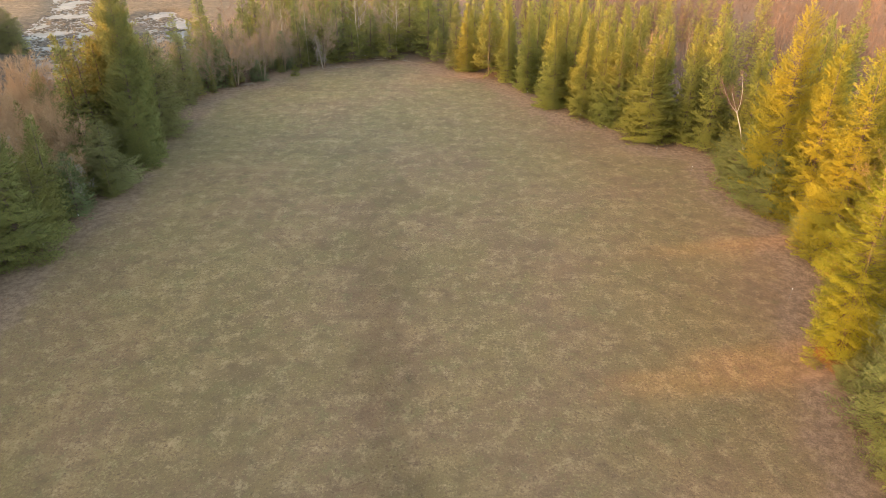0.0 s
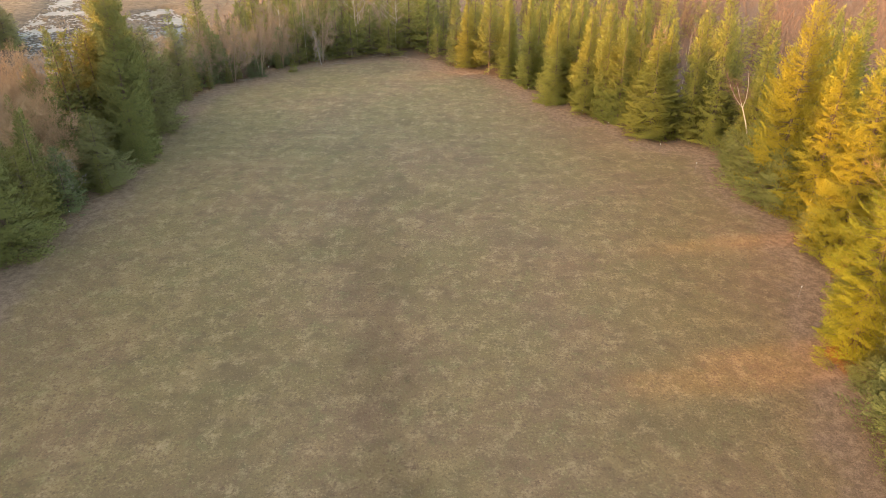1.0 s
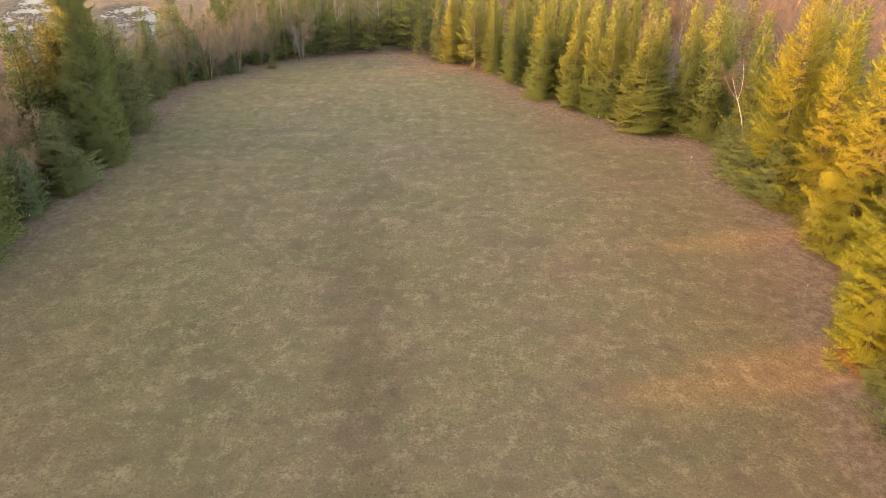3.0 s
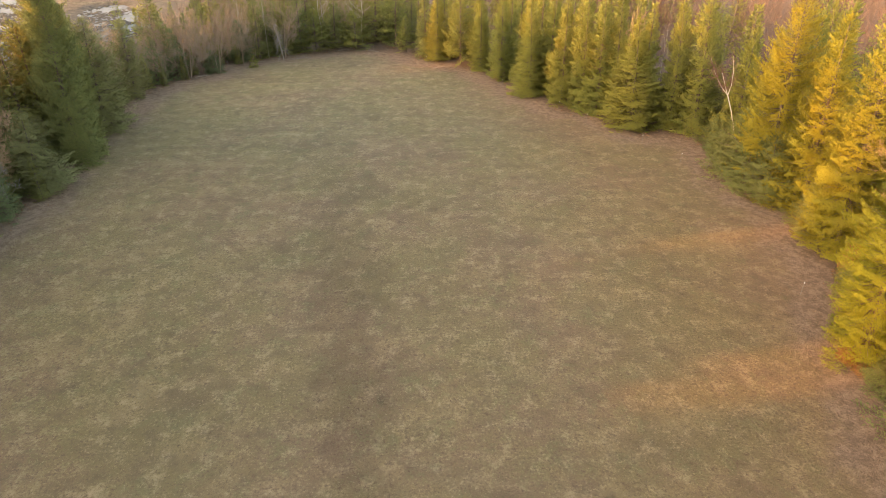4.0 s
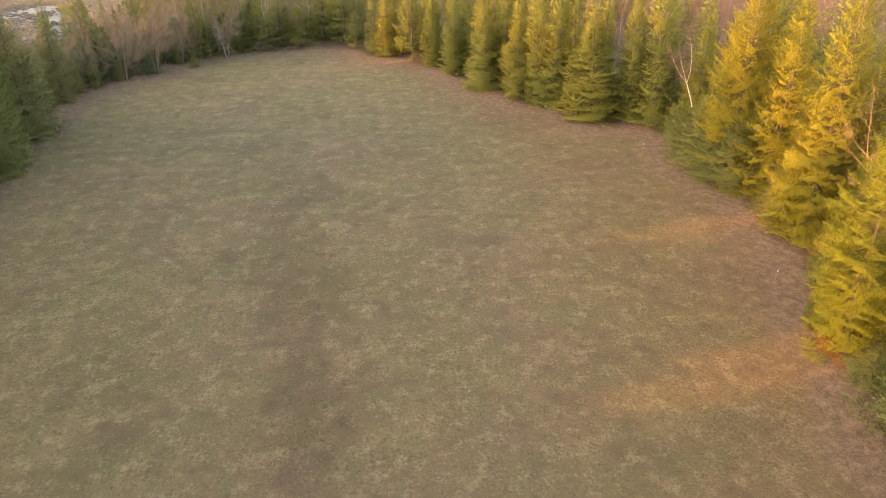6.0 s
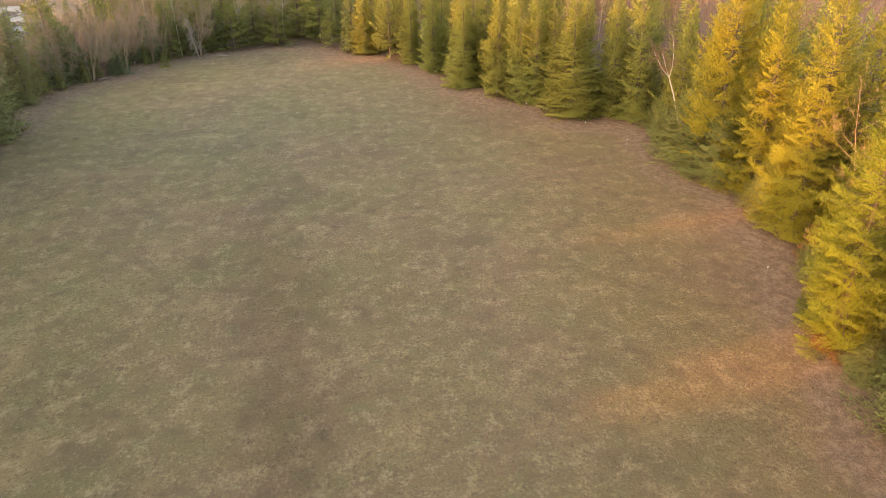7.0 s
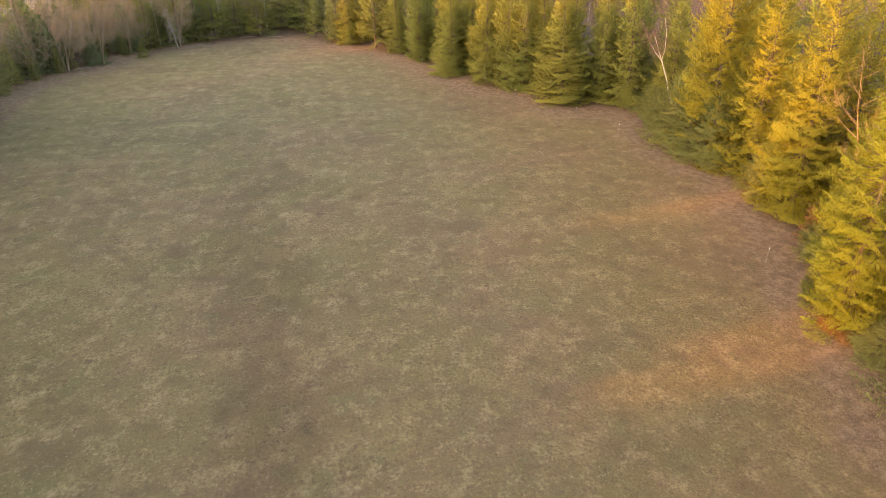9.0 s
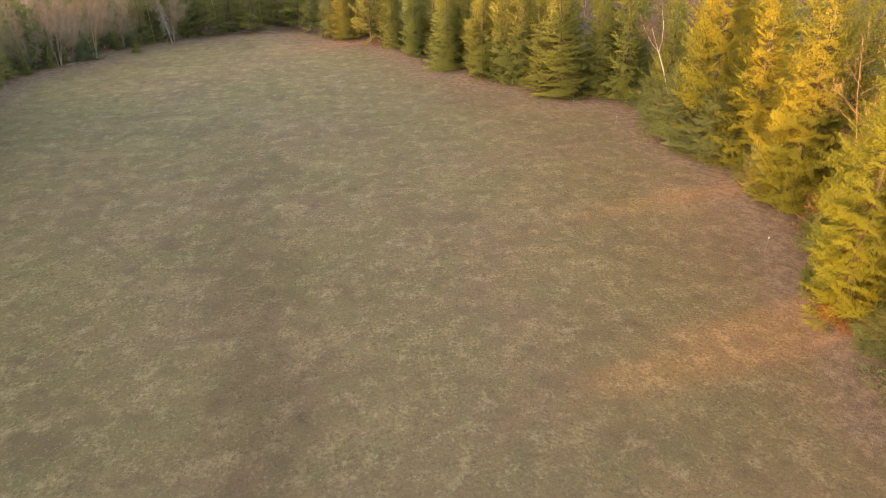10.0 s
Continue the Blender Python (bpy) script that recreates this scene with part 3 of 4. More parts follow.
def build_river():
    xs, ys = np.linspace(-190, -38, 39), np.linspace(-40, 330, 93)
    gx, gy = np.meshgrid(xs, ys)
    w, h = len(xs), len(ys)
    i, j = np.meshgrid(np.arange(h - 1), np.arange(w - 1), indexing="ij")
    a = i * w + j
    me = mesh_of("water", np.stack([gx, gy, np.full_like(gx, -0.52)], -1).reshape(-1, 3), [np.stack([a, a + 1, a + w + 1, a + w], -1).reshape(-1, 4)], WATER, True)
    tagged(new("water", me), "shallow pale river reflecting the evening sky", "river", kind="structure")
    # stones and grass hummocks that break the surface
    rng = np.random.default_rng(5)
    ball = bmesh.new()
    bmesh.ops.create_icosphere(ball, subdivisions=1, radius=1)
    bv = np.array([v.co for v in ball.verts])
    bf = np.array([[v.index for v in f.verts] for f in ball.faces])
    ball.free()
    vs, fs, n = [], [], 0
    while n < 5200:
        x, y = rng.uniform(-125, -40), rng.uniform(60, 185)
        dep = float(river_depth(np.array(x), np.array(y)))
        if dep < 0.25 or noise.noise((x * 0.16, y * 0.16, 7)) < 0.35 * rng.random() - 0.25:
            continue
        r = rng.uniform(0.09, 0.24) * (1 + rng.random() ** 4 * 1.8)
        v = bv * (1 + rng.normal(0, 0.16, (len(bv), 1))) * (r * rng.uniform(0.9, 1.8), r, r * 0.38)
        t = rng.uniform(0, 6.3)
        v = v @ np.array([[math.cos(t), math.sin(t), 0], [-math.sin(t), math.cos(t), 0], [0, 0, 1]]) + (x, y, -0.50)
        vs.append(v), fs.append(bf + n * len(bv))
        n += 1
    tagged(new("river_stones", mesh_of("river_stones", np.concatenate(vs), [np.concatenate(fs)], ROCK)), "dark stones and hummocks breaking the shallow river", "stones", kind="stuff")


build_river()

# ---- tree kinds, built once ----
SPRUCES = [(conifer(s, 12, 2.9, SPRUCE, power=0.86, gap=0.46, per=9, twig=0.20, spray=0.20, slim=0.20), 12, 2.45) for s in (11, 12, 13)]
NARROW = [(conifer(s, 12, 2.0, SPRUCE, gap=0.42, per=9, power=0.88, twig=0.20, spray=0.20, slim=0.20), 12, 1.65) for s in (21, 22)]
FULL = [(conifer(s, 16, 4.3, FIR, gap=0.56, per=10, twig=0.145, spray=0.135, slim=0.20, power=0.74, rough=0.34, lumps=1.7, fan=0.36), 16, 3.8) for s in (31, 32)]
BUSHY = [(conifer(s, 12, 3.5, GREYED_SPRUCE, gap=0.52, per=9, twig=0.22, spray=0.21, slim=0.20, power=0.66, rough=0.42, lumps=2.0, hang=0.34), 12, 3.2) for s in (35, 36)]
FAR = [(conifer(s, 12, 2.2, SPRUCE, gap=0.84, per=7, twig=0.40, spray=0.25, slim=0.25, power=0.80), 12, 2.0) for s in (25, 26, 27)]
WALL = [(conifer(s, 14, 3.4, FIR, gap=0.56, per=10, twig=0.155, spray=0.145, slim=0.20, power=0.70, rough=0.32, lumps=1.5, fan=0.38), 14, 3.0) for s in (37,)]
LIME = [(conifer(39, 14, 3.5, LIME_FIR, gap=0.56, per=10, twig=0.125, spray=0.10, slim=0.19, power=0.72, rough=0.34, lumps=1.7, fan=0.37), 14, 3.1)]
BIG = [(conifer(s, 19.5, 4.4, SHADE_SPRUCE, gap=0.56, per=10, twig=0.26, spray=0.22, slim=0.20, power=0.50, rough=0.36, lumps=1.6, hang=0.32), 19.5, 4.1) for s in (38,)]
COARSE = [(conifer(29, 12, 2.8, SPRUCE, gap=1.5, per=7, twig=1.1, spray=1.7, power=0.7), 12, 2.8)]
DARK = [(conifer(s, 12, 2.3, SHADE_SPRUCE, gap=0.60, per=8, twig=0.32, spray=0.24, slim=0.23, power=0.80), 12, 2.05) for s in (47, 48)]
MIDDLE = [(conifer(s, 12, 2.2, SPRUCE, gap=0.62, per=7, twig=0.32, spray=0.24, slim=0.23, power=0.80), 12, 2.0) for s in (45, 46)]
LOW = [(conifer(41, 5.5, 2.7, SHADE_SPRUCE, gap=0.40, per=9, twig=0.155, spray=0.15, slim=0.19, power=0.62, bare=0.02, lumps=1.8, rough=0.3), 5.5, 2.4)]
SHADED = [(conifer(40, 12, 3.1, SHADE_SPRUCE, gap=0.52, per=10, twig=0.18, spray=0.155, slim=0.20, power=0.62, rough=0.34, lumps=1.7, fan=0.38), 12, 2.7)]
BLUE = [(conifer(51, 6.3, 2.1, BLUE_SPRUCE, gap=0.40, per=8, twig=0.18, spray=0.19, slim=0.18), 6.3, 1.9)]
PINE_KIND = [(conifer(s, 10, 2.9, PINE, gap=0.70, per=6, twig=0.21, spray=0.25, slim=0.17, bare=0.12, power=0.55, droop=(0, 50), fan=0.36, hang=0.05, sag=0.10), 10, 2.8) for s in (61, 62)]
SAPLING_KIND = [(conifer(71, 1.7, 0.8, PINE, gap=0.26, per=6, twig=0.12, spray=0.16, bare=0.05), 1.7, 0.8)]
RED_BARE = [(bare_tree(s, 10, 2.6, AMBER_BARK, 6, 11, AMBER_BARK, 0.0040, 0.22, 0.35, 1.7, 0.018), 10, 2.6) for s in (81, 82)]
GREY_BARE = [(bare_tree(s, 10, 3.0, TAN_BARK, 4, 11, TAN_BARK, 0.0050, 0.18, 0.35, 1.5, 0.014), 10, 3.0) for s in (91, 92)]
THIN_BARE = [(bare_tree(s, 10, 2.6, RED_BARK, 2, 6, RED_BARK, 0.0042, 0.35), 10, 2.6) for s in (95, 96)]
BIRCH_KIND = [(bare_tree(s, 12, 1.8, BIRCH_BARK, 1, 8, AMBER_BARK, 0.0072, 0.40, 0.6, 0.8), 12, 1.8) for s in (101, 102)]
FORKED_BIRCH = [(forked_birch(105), 9, 1.6)]
SNAG_KIND = [(dead_conifer(111), 5.7, 2.0)]

E_LABEL = "dark green spruce at the meadow edge, evening sun on its crown"
plant(SPRUCES, [r for r in SPRUCES_EAST if 2.0 < r[3] < 3.7], E_LABEL, "spruce tree", "spruces along the sunlit forest edge", name="spruce_tree", seed=3)
plant(NARROW, [r for r in SPRUCES_EAST if r[3] <= 2.0], "slim pointed spruce spire with sunlit yellow-green needles", "spruce tree", "spruces along the sunlit forest edge", name="spruce_tree", seed=4)
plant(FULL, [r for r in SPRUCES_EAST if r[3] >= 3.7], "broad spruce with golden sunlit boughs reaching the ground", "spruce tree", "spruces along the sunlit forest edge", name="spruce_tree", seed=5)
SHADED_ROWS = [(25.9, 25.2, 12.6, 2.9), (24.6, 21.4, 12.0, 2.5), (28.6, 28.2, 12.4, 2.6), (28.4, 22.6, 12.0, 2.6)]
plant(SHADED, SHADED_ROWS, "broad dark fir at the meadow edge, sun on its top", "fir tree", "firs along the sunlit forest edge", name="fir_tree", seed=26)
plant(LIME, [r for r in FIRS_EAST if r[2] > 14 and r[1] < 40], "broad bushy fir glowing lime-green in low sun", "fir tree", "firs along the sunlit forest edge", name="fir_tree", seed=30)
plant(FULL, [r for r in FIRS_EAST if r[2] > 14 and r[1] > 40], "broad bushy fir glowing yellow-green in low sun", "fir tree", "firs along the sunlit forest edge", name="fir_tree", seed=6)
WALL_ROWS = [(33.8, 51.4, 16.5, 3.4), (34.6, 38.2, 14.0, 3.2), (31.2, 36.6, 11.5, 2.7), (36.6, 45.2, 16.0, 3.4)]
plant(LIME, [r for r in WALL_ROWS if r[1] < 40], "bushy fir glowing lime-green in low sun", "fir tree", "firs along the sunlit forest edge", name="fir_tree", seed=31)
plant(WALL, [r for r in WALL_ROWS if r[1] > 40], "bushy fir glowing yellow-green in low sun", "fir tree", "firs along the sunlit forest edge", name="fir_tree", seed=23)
RUST_ROWS = [(31.0, 40.4, 2.8, 0.8), (25.8, 31.9, 0.8, 0.8), (26.0, 30.8, 0.6, 0.7)]
plant([(conifer(73, 2.6, 0.9, RUST, gap=0.30, per=7, twig=0.14, spray=0.16, bare=0.02, power=0.6), 2.6, 0.9)], RUST_ROWS, "rust-brown dead young fir under sunlit boughs", "dead fir", "dead young firs", name="dead_fir", seed=24)
plant(LOW, [r for r in FIRS_EAST if r[2] <= 7], "low spreading dark green young fir in shade", "fir tree", "young firs under the forest edge", name="young_fir", seed=7)
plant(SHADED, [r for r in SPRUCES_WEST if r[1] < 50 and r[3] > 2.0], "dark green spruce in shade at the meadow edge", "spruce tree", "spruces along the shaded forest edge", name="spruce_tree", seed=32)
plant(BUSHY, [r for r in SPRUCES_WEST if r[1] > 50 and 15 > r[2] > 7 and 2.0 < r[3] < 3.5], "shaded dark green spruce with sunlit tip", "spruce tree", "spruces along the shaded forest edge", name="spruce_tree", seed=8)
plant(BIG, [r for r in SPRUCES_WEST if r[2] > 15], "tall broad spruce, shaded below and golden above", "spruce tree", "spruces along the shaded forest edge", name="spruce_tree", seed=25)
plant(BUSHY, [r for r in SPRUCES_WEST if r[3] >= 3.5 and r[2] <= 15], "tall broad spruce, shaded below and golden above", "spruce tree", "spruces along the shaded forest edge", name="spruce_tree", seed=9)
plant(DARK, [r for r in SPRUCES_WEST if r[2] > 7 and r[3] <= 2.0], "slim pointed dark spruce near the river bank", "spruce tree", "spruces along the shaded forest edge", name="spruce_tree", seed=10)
plant(BLUE, [r for r in SPRUCES_WEST if r[2] <= 7 and r[3] < 3.0], "small blue-green spruce in shade", "spruce tree", "young spruces along the shaded edge", name="young_spruce", seed=11)
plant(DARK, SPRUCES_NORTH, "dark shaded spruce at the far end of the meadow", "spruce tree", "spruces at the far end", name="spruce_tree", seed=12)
plant(PINE_KIND, PINES, "olive-green pine with open boughs and a bare lower trunk", "pine tree", "pines round the meadow", name="pine_tree", seed=13, lean=2)
plant(SAPLING_KIND, SAPLINGS, "tiny yellow-green pine sapling in the grass", "sapling", name="pine_sapling", group="saplings", seed=14, lean=0)
BARE_NAMES = ("trunk", "crown")
plant(RED_BARE, [r for r in BARE if r[0] < -38 or r[0] > 20], "leafless reddish shrub tree with fine upright twigs", "bare tree", "bare trees round the meadow", name="bare_tree", names=BARE_NAMES, seed=15)
plant(GREY_BARE, [r for r in BARE if -38 <= r[0] <= 20], "leafless grey-brown tree with many thin branches", "bare tree", "bare trees round the meadow", name="bare_tree", names=BARE_NAMES, seed=16)
plant(BIRCH_KIND, [r for r in BIRCH if r[0] < 30 or r[3] < 1], "leafless white-barked birch among the conifers", "birch tree", "birches", name="birch_tree", names=BARE_NAMES, seed=17, lean=2)
plant(FORKED_BIRCH, [r for r in BIRCH if r[0] > 30 and r[3] > 1], "forked white birch leaning out of sunlit conifers", "birch tree", "birches", name="birch_tree", names=BARE_NAMES, seed=18, lean=22, turn=2.64, toward=(-0.88, 0.48))
plant([(bare_tree(98, 13.5, 3.4, AMBER_BARK, 2, 13, AMBER_BARK, 0.0062, 0.20, 0.10, 1.5, 0.009), 13.5, 3.4)], [(33.8, 40.4, 13.6, 3.4)], "leafless pale-stemmed hardwood among the sunlit firs", "bare tree", "bare trees round the meadow", name="bare_tree", names=BARE_NAMES, seed=29, lean=2)
plant([(bare_tree(107, 12, 3.4, PALE_BARK, 1, 12, PALE_BARK, 0.0085, 0.28, 0.25), 12, 3.4)], [(-15.6, 116.4, 12.6, 3.4), (-8.6, 117.0, 12.0, 3.6)], "leafless pale-barked tree with a spreading crown", "bare tree", "bare trees round the meadow", name="bare_tree", names=BARE_NAMES, seed=27, lean=2)
plant([(bare_tree(93, 6, 2.2, DEAD_WOOD, 3, 8, DEAD_WOOD, 0.006, 0.25, 0.1, 0.7), 6, 2.2)], [(-35.6, 55.0, 6.2, 2.3)], "leafless grey tree with weathered bare branches", "bare tree", "bare trees round the meadow", name="bare_tree", names=BARE_NAMES, seed=28, lean=6)
plant(SNAG_KIND, SNAG, "grey dead tree leaning out over the grass", "dead tree", "dead trees", name="dead_tree", names=BARE_NAMES, seed=19, lean=9, toward=(-1, -0.15))

# ---- the woods behind the edge ----
GLADES = [(-16.0, 112.5), (-14.8, 115.5), (-10.0, 113.5), (-9.0, 116.5), (-3.5, 113.0), (-14.2, 118.5)]
TAKEN = [(r[0], r[1]) for rows in (SPRUCES_EAST, FIRS_EAST, SPRUCES_WEST, SPRUCES_NORTH, PINES) for r in rows]


def fill(count, box, depth, spacing, sizes, protos, label, category, group, name, seed, names=("trunk", "crown"), girth=(0.15, 0.21)):
    """Trees scattered at random behind the meadow's edge, kept apart from one another."""
    rng = random.Random(seed)
    rows, tries = [], 0
    while len(rows) < count and tries < 6000:
        tries += 1
        x, y = rng.uniform(box[0], box[1]), rng.uniform(box[2], box[3])
        d = -float(edge_distance(np.array(x), np.array(y)))
        if not depth[0] < d < depth[1] or float(river_depth(np.array(x), np.array(y))) > 0.02:
            continue
        if any((x - a) ** 2 + (y - b) ** 2 < spacing ** 2 for a, b in TAKEN) or any((x - a) ** 2 + (y - b) ** 2 < 9 for a, b in GLADES):
            continue
        TAKEN.append((x, y))
        h = rng.uniform(*sizes)
        rows.append((x, y, h, h * rng.uniform(*girth)))
    plant(protos, rows, label, category, group, 1.0, names, name, seed)


fill(20, (5, 60, 14, 120), (3, 7), 2.6, (10, 14), MIDDLE, "dark spruce standing behind the forest edge", "spruce tree", "spruces in the eastern woods", "spruce_tree", 200)
fill(44, (5, 60, 14, 120), (6, 17), 3.0, (11, 15), FAR, "dark spruce standing behind the forest edge", "spruce tree", "spruces in the eastern woods", "spruce_tree", 201)
fill(38, (-30, 40, 100, 165), (4, 40), 3.4, (9, 13), FAR, "dark spruce in the woods beyond the meadow", "spruce tree", "spruces in the northern woods", "spruce_tree", 202)
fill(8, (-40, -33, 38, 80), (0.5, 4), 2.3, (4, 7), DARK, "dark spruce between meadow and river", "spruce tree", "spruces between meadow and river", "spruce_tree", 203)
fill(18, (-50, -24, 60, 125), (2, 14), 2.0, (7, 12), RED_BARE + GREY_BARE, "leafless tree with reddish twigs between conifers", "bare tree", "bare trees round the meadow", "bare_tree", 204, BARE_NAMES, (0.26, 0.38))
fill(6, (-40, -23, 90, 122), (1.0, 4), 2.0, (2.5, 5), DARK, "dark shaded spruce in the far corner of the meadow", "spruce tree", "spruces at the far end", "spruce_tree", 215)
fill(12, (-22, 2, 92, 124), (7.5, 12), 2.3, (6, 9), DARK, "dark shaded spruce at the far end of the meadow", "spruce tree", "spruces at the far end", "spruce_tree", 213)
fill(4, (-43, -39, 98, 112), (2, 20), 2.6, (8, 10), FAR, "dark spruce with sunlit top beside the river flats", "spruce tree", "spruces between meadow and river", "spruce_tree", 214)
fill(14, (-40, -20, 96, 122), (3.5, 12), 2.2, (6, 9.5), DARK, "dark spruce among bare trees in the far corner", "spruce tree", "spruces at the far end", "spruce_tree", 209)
for k, (box, count) in enumerate((((-36, -12, 107, 126), 12), ((-36, -8, 124, 150), 12), ((-40, 0, 148, 176), 10))):
    fill(count, box, (2, 90), 3.0, (10, 13), FAR, "dark spruce with sunlit top in the far woods", "spruce tree", "spruces in the northern woods", "spruce_tree", 220 + k)
    fill(8, box, (2, 90), 2.2, (8, 12), THIN_BARE, "leafless reddish hardwood lit by the low sun", "bare tree", "bare trees in the far woods", "bare_tree", 230 + k, BARE_NAMES, (0.26, 0.38))
fill(18, (-42, -20, 92, 120), (1.0, 9), 1.6, (6, 11), GREY_BARE, "leafless grey-brown tree with many thin branches", "bare tree", "bare trees round the meadow", "bare_tree", 210, BARE_NAMES, (0.26, 0.38))
fill(30, (15, 110, 60, 190), (17, 60), 4.5, (8, 13), FAR, "dark spruce among bare hardwoods in the far woods", "spruce tree", "spruces in the eastern woods", "spruce_tree", 212)
fill(60, (20, 120, 40, 180), (15, 70), 3.5, (7, 11), THIN_BARE, "leafless reddish hardwood lit by the low sun", "bare tree", "bare hardwoods behind the eastern woods", "bare_tree", 205, BARE_NAMES, (0.26, 0.38))


def belt_rows(xs, y0, y1, gap, height, rng, clear=0.0):
    """Places for a belt of trees in staggered rows."""
    rows = []
    for k, x in enumerate(xs):
        y = y0 + k * 0.8
        while y < y1:
            if clear and any((x - a) ** 2 + (y - b) ** 2 < clear ** 2 for a, b in TAKEN):
                y += 0.5
                continue
            h = height(y)
            rows.append((x + rng.uniform(-0.8, 0.8), y, h, max(2.1, min(2.9, h * 0.24))))
            y += rng.uniform(*gap)
    return rows


def joined_wood(name, rows, protos, label, seed):
    """Unseen trees added to cast shade, joined into one mesh."""
    rng = random.Random(seed)
    vs, fs, n = [], [], 0
    for x, y, h, r in rows:
        (trunk, crown), ph, pr = protos[rng.randrange(len(protos))]
        m = np.array(stand(x, y, h, r, ph, pr, rng.uniform(0, 6.28), 0.0))
        co = np.empty(len(crown.vertices) * 3, np.float32)
        crown.vertices.foreach_get("co", co)
        tri = np.empty(len(crown.loops), np.int32)
        crown.loops.foreach_get("vertex_index", tri)
        vs.append(co.reshape(-1, 3) @ m[:3, :3].T + m[:3, 3]), fs.append(tri.reshape(-1, 3) + n)
        n += len(vs[-1])
    tagged(new(name, mesh_of(name, np.concatenate(vs), [np.concatenate(fs)], SPRUCE)), label, "woods", kind="stuff")


def western_height(y):
    """Unseen tall belt added west of the river for shade; two lower gaps pass sun."""
    if 10.4 < y < 19.2:
        return BELT.uniform(9.2, 13.3)
    if 26.2 < y < 33.0:
        return BELT.uniform(10.4, 13.8)
    return BELT.uniform(27.0, 29.0) if y < 9.4 else BELT.uniform(19.8, 21.6) if y < 22.5 else BELT.uniform(20.6, 22.2) if y < 35 else BELT.uniform(23.6, 25.0) if y < 41 else BELT.uniform(26.0, 27.4) if y < 49 else BELT.uniform(23.0, 24.5)


def edge_height(y):
    """Young growth between meadow and river, taller where added unseen to shade the east."""
    return BELT.uniform(13, 15) if y < 46 else BELT.uniform(7.0, 8.0) if y < 51 else BELT.uniform(4.5, 6.0) if y < 63 else BELT.uniform(12.5, 14.0) if y < 79 else BELT.uniform(6.5, 7.5)


BELT = random.Random(206)
# both woods stand out of view; their heights are set by the shade they cast
joined_wood("western_wood", belt_rows((-57.0, -60.0, -63.0, -66.0), -30.0, 56.8, (1.9, 2.6), western_height, BELT), COARSE, "unseen spruce belt added west of the river to shade the meadow", 207)
joined_wood("river_wood", belt_rows((-100, -103), 20.0, 128.0, (1.9, 2.7), lambda y: BELT.uniform(29, 31) if 88 < y else BELT.uniform(26.5, 28.0) if 61 < y < 76 else BELT.uniform(16.4, 17.4), BELT), COARSE, "unseen spruce wood added across the river flats to cast shade", 211)
near = belt_rows((-37.6,), 38.8, 84.0, (1.9, 2.6), edge_height, BELT, 1.6) + belt_rows((-39.6,), 64.0, 78.0, (1.9, 2.6), edge_height, BELT, 1.6)
plant(DARK, near, "dark spruce between meadow and river", "spruce tree", "spruces between meadow and river", 1.0, name="spruce_tree", seed=206)
RED_ROWS = [(-50.5, 69, 9.5, 2.2), (-52, 75, 9.0, 2.2), (-53.5, 71, 9.0, 2.0), (-37.6, 56.4, 6.5, 2.4), (-42.5, 57, 11, 2.8), (-46, 60, 11.5, 3.0), (-48.5, 66, 12.5, 3.0), (-42.5, 62, 11, 2.8), (-50, 73, 11, 2.8), (-40.6, 53.5, 9, 2.4), (-45, 67, 12.5, 2.8), (-47, 74, 11, 2.6), (-43, 52, 10, 2.6), (-45, 55, 11, 2.8)]
plant(RED_BARE, RED_ROWS, "leafless reddish shrub tree with fine upright twigs", "bare tree", "bare trees round the meadow", name="bare_tree", names=BARE_NAMES, seed=22)


# ---- hardwood thicket far behind, reddish in the sun ----
def build_thicket():
    """Leafless crowns: each a slim stem with a rising fan of limbs and fine twigs."""
    rng = np.random.default_rng(9)
    sticks_b, sticks_t, widths = [], [], []
    n = 0
    while n < 2400:
        x, y = rng.uniform(8, 150), rng.uniform(62, 215)
        d = -float(edge_distance(np.array(x), np.array(y)))
        if d < 13:
            continue
        n += 1
        h = rng.uniform(5, 10)
        k = 34
        s = np.concatenate([rng.uniform(0.25, 0.8, 10), rng.uniform(0.45, 0.95, k - 10)])
        a = rng.uniform(0, 6.3, k)
        out = np.stack([np.cos(a), np.sin(a), np.zeros(k)], -1)
        foot = np.array((x, y, 0.0)) + out * (np.where(np.arange(k) < 10, 0.0, 0.16 * (1.15 - s)) * h)[:, None] + np.outer(s * h, (0, 0, 1))
        tip = foot + out * (rng.uniform(0.04, 0.14, k) * h)[:, None] + np.outer(rng.uniform(0.10, 0.24, k) * h, (0, 0, 1)) + rng.normal(0, 0.02, (k, 3)) * h
        foot[0], tip[0] = (x, y, -0.1), (x, y, h)
        sticks_b.append(foot), sticks_t.append(tip), widths.append(np.where(np.arange(k) == 0, 0.05, 0.024))
    v, f = kites(np.concatenate(sticks_b), np.concatenate(sticks_t), np.concatenate(widths), rng, 1.5)
    tagged(new("hardwood_thicket", mesh_of("hardwood_thicket", v, [f], BROWN_BARK)), "far thicket of leafless reddish hardwoods in evening sun", "woods", kind="stuff")


build_thicket()


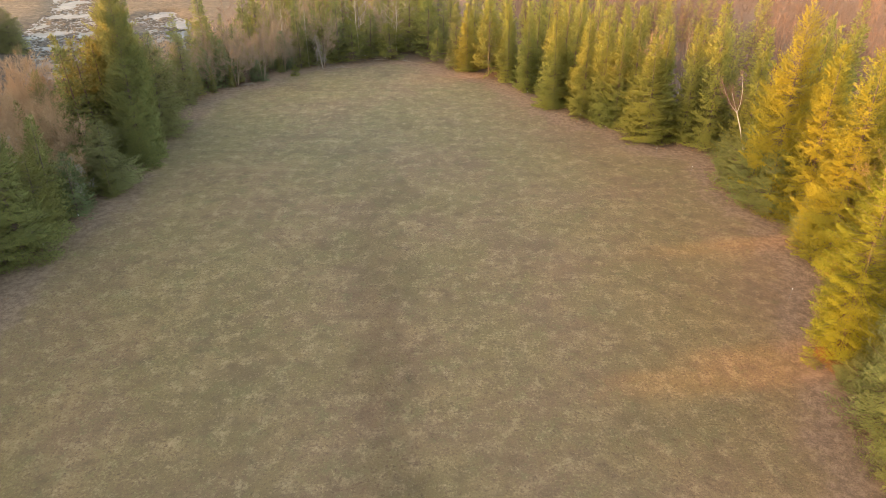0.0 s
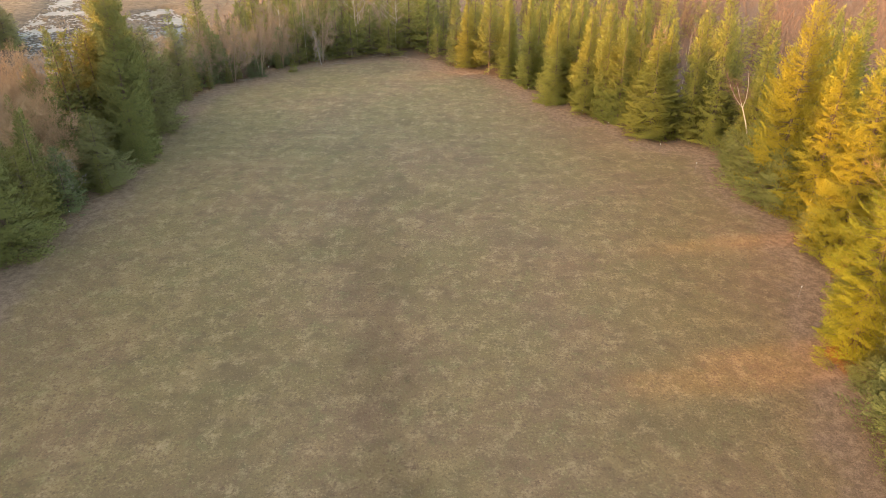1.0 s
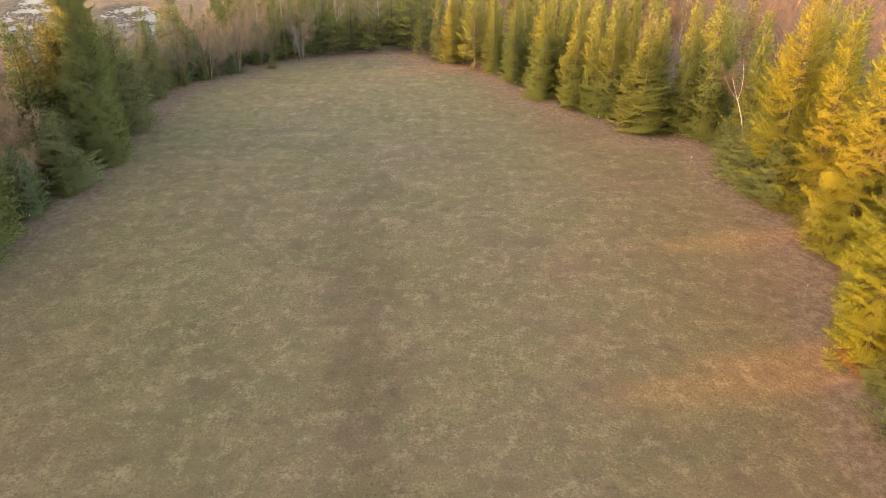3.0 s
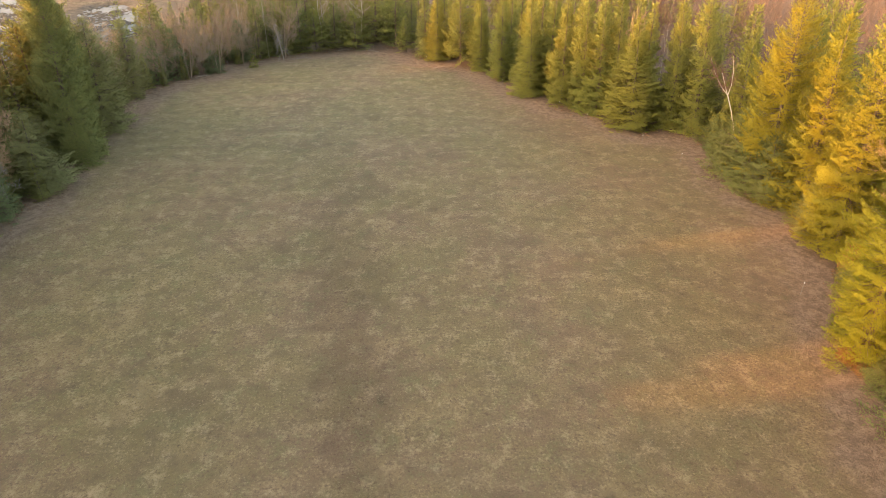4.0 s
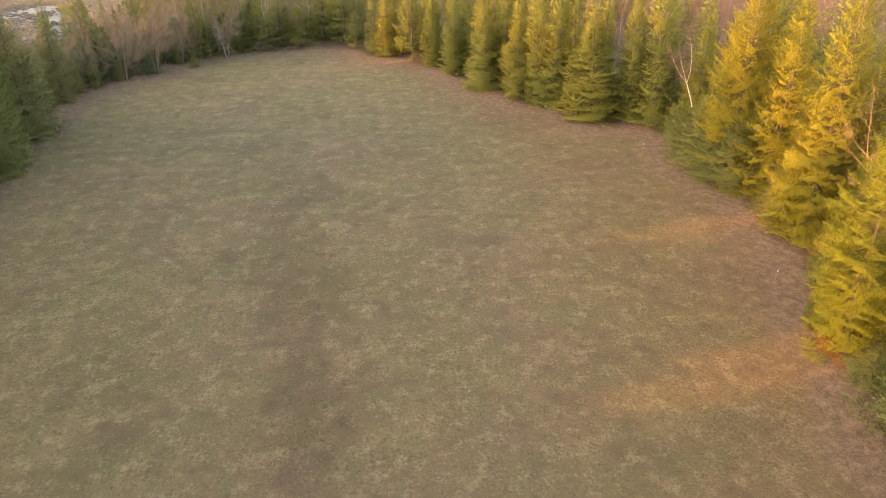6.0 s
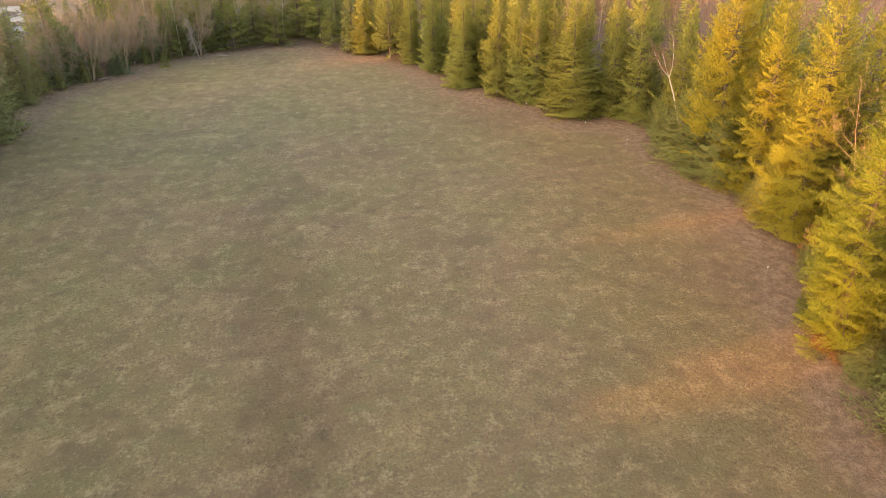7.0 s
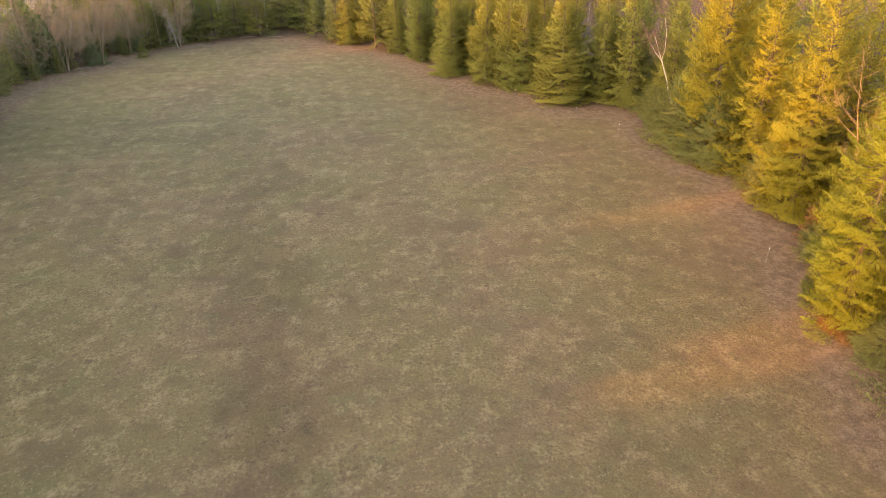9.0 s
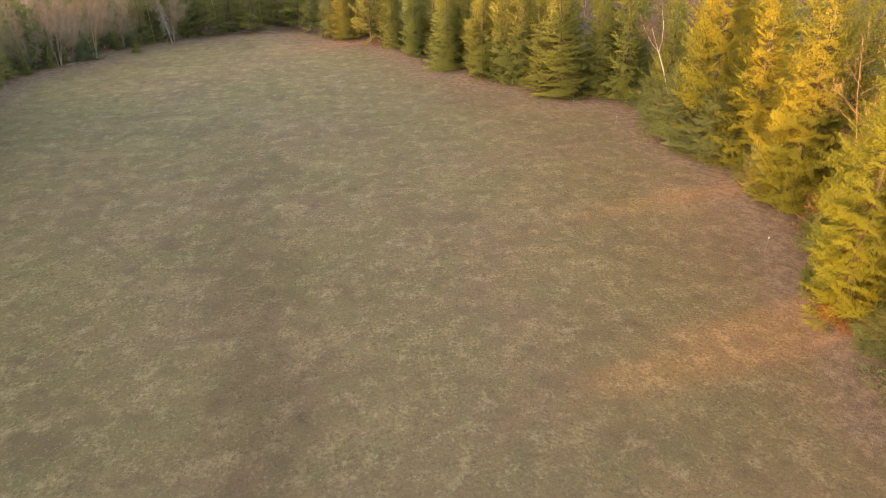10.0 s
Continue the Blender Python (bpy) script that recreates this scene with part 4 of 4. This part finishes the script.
# ---- grass, litter, brush ----
def build_tufts(name, count, box, keep, size, mat, label, category, blades, seed, tall=1.0):
    rng = np.random.default_rng(seed)
    x, y = rng.uniform(box[0], box[1], count), rng.uniform(box[2], box[3], count)
    d = edge_distance(x, y)
    ok = keep(d, rng.random(count), x, y)
    x, y = x[ok], y[ok]
    m = len(x)
    r = rng.uniform(*size, m)
    base = np.repeat(np.stack([x, y, np.full(m, -0.10)], -1), blades, 0)
    rr = np.repeat(r, blades)
    base[:, :2] += rng.normal(0, 0.35, (m * blades, 2)) * rr[:, None]
    tip = base + rng.normal(0, 0.75, (m * blades, 3)) * rr[:, None] * (1, 1, 0)
    tip[:, 2] = rng.uniform(0.35, 1.0, m * blades) * rr * tall
    v, f = kites(base, tip, rr * 0.16, rng, 1.0)
    tagged(new(name, mesh_of(name, v, [f], mat)), label, category, kind="stuff")


build_tufts("meadow_grass", 44000, (-36, 33, 12, 100), lambda d, r, x, y: (d > 0.5) & (r < np.clip(1.35 - y / 75, 0.15, 1)), (0.045, 0.105), GRASS, "short dead grass tufts across the meadow", "grass", 3, 301)
build_tufts("edge_bracken", 11000, (-40, 40, 12, 115), lambda d, r, x, y: (d < 1.2 - 2 * r) & (d > -5), (0.08, 0.20), BRACKEN, "rust-brown dead bracken and brush under the trees", "bracken", 4, 302)


def build_litter():
    """Fallen leaves and twigs lying flat along the meadow's edge."""
    rng = np.random.default_rng(303)
    x, y = rng.uniform(-40, 38, 260000), rng.uniform(12, 114, 260000)
    d = edge_distance(x, y)
    ok = (d > -3) & (d < 7) & (rng.random(len(x)) < np.clip(0.55 - d * 0.08, 0.03, 0.5))
    x, y = x[ok], y[ok]
    m = len(x)
    base = np.stack([x, y, rng.uniform(0.05, 0.12, m)], -1)
    size = rng.uniform(0.04, 0.10, m)
    ang = rng.uniform(0, 6.3, m)
    tip = base + np.stack([np.cos(ang) * size, np.sin(ang) * size, rng.normal(0, 0.02, m)], -1)
    v, f = kites(base, tip, size * 0.28, rng, 0.35)
    tagged(new("leaf_litter", mesh_of("leaf_litter", v, [f], LEAVES)), "brown fallen leaves strewn along the meadow edge", "leaves", kind="stuff")


build_litter()


# ---- fence round the meadow ----
def fence_post():
    post, cap = Sticks(), Sticks()
    post.add([(0, 0, -0.3), (0.005, 0, 0.5), (0.01, 0.005, 0.98)], [0.016, 0.015, 0.014], 8)
    cap.add([(0.01, 0.005, 0.95), (0.01, 0.005, 0.98), (0.01, 0.005, 1.07), (0.01, 0.005, 1.09)], [0.02, 0.03, 0.03, 0.012], 8)
    ob = tagged(new("fence_post"), "thin grey fence post with a white insulator cap", "fence post", "fence posts round the meadow")
    part("shaft", post.mesh("shaft", POST_GREY), ob)
    part("insulator", cap.mesh("insulator", WHITE_PLASTIC), ob, "white plastic insulator")
    return ob


first = fence_post()
for i, (x, y) in enumerate(POSTS):
    m = pose(x, y, 0, random.uniform(-3, 3), random.uniform(-3, 3), random.uniform(0, 360))
    if i == 0:
        first.matrix_basis = m
    else:
        copy_thing(first, m)


# ---- fallen wood and brush ----
def brush(seed, length, spread, count, mat, thick):
    """A fallen dead bough with its tangle of bare side branches."""
    rng = np.random.default_rng(seed)
    stem, side = Sticks(), Sticks()
    line = [np.array((-length / 2 + length * k / 4, 0.10 * math.sin(k * 2.0), 0.10 + 0.12 * math.sin(k * 0.8))) for k in range(5)]
    stem.add(line, [thick, thick * 0.85, thick * 0.65, thick * 0.45, thick * 0.2], 6)
    for k in range(count):
        a = rng.uniform(0.3, 3.95)
        p = line[int(a)] + (line[int(a) + 1] - line[int(a)]) * (a % 1)
        d = rng.normal(0, 1, 3) * (0.7, 1, 0.35) + (0.5, 0, 0.35)
        d /= np.linalg.norm(d)
        e = p + d * spread * rng.uniform(0.4, 1.0)
        e[2] = max(e[2], 0.03)
        side.add([p, (p + e) / 2 + rng.normal(0, 0.05, 3) + (0, 0, 0.05), e], [thick * 0.3, thick * 0.2, thick * 0.08], 4)
        for q in range(3):
            g = e + rng.normal(0, 0.25, 3) * spread
            g[2] = max(g[2], 0.03)
            side.add([(p + e) / 2, g], [thick * 0.14, thick * 0.06], 3)
    ob = tagged(new("fallen_branch"), "weathered grey fallen bough with bare twigs lying at the edge", "fallen branch", "fallen branches")
    part("stem", stem.mesh("stem", mat), ob)
    part("tangle", side.mesh("tangle", mat), ob)
    return ob


BOUGHS = [(4.9, 99.2, 20, 3.6), (-7.0, 109.6, 160, 3.2), (-11.0, 110.4, 10, 2.6), (-17.5, 105.2, 200, 3.0), (30.6, 56.6, 120, 3.4), (30.0, 60.8, 35, 3.0), (-30.3, 95.6, 30, 2.2)]
for i, (x, y, turn, size) in enumerate(BOUGHS):
    brush(400 + i, size, size * 0.42, 16, GREY_BARK, 0.045).matrix_basis = pose(x, y, 0.05, 0, 0, turn)
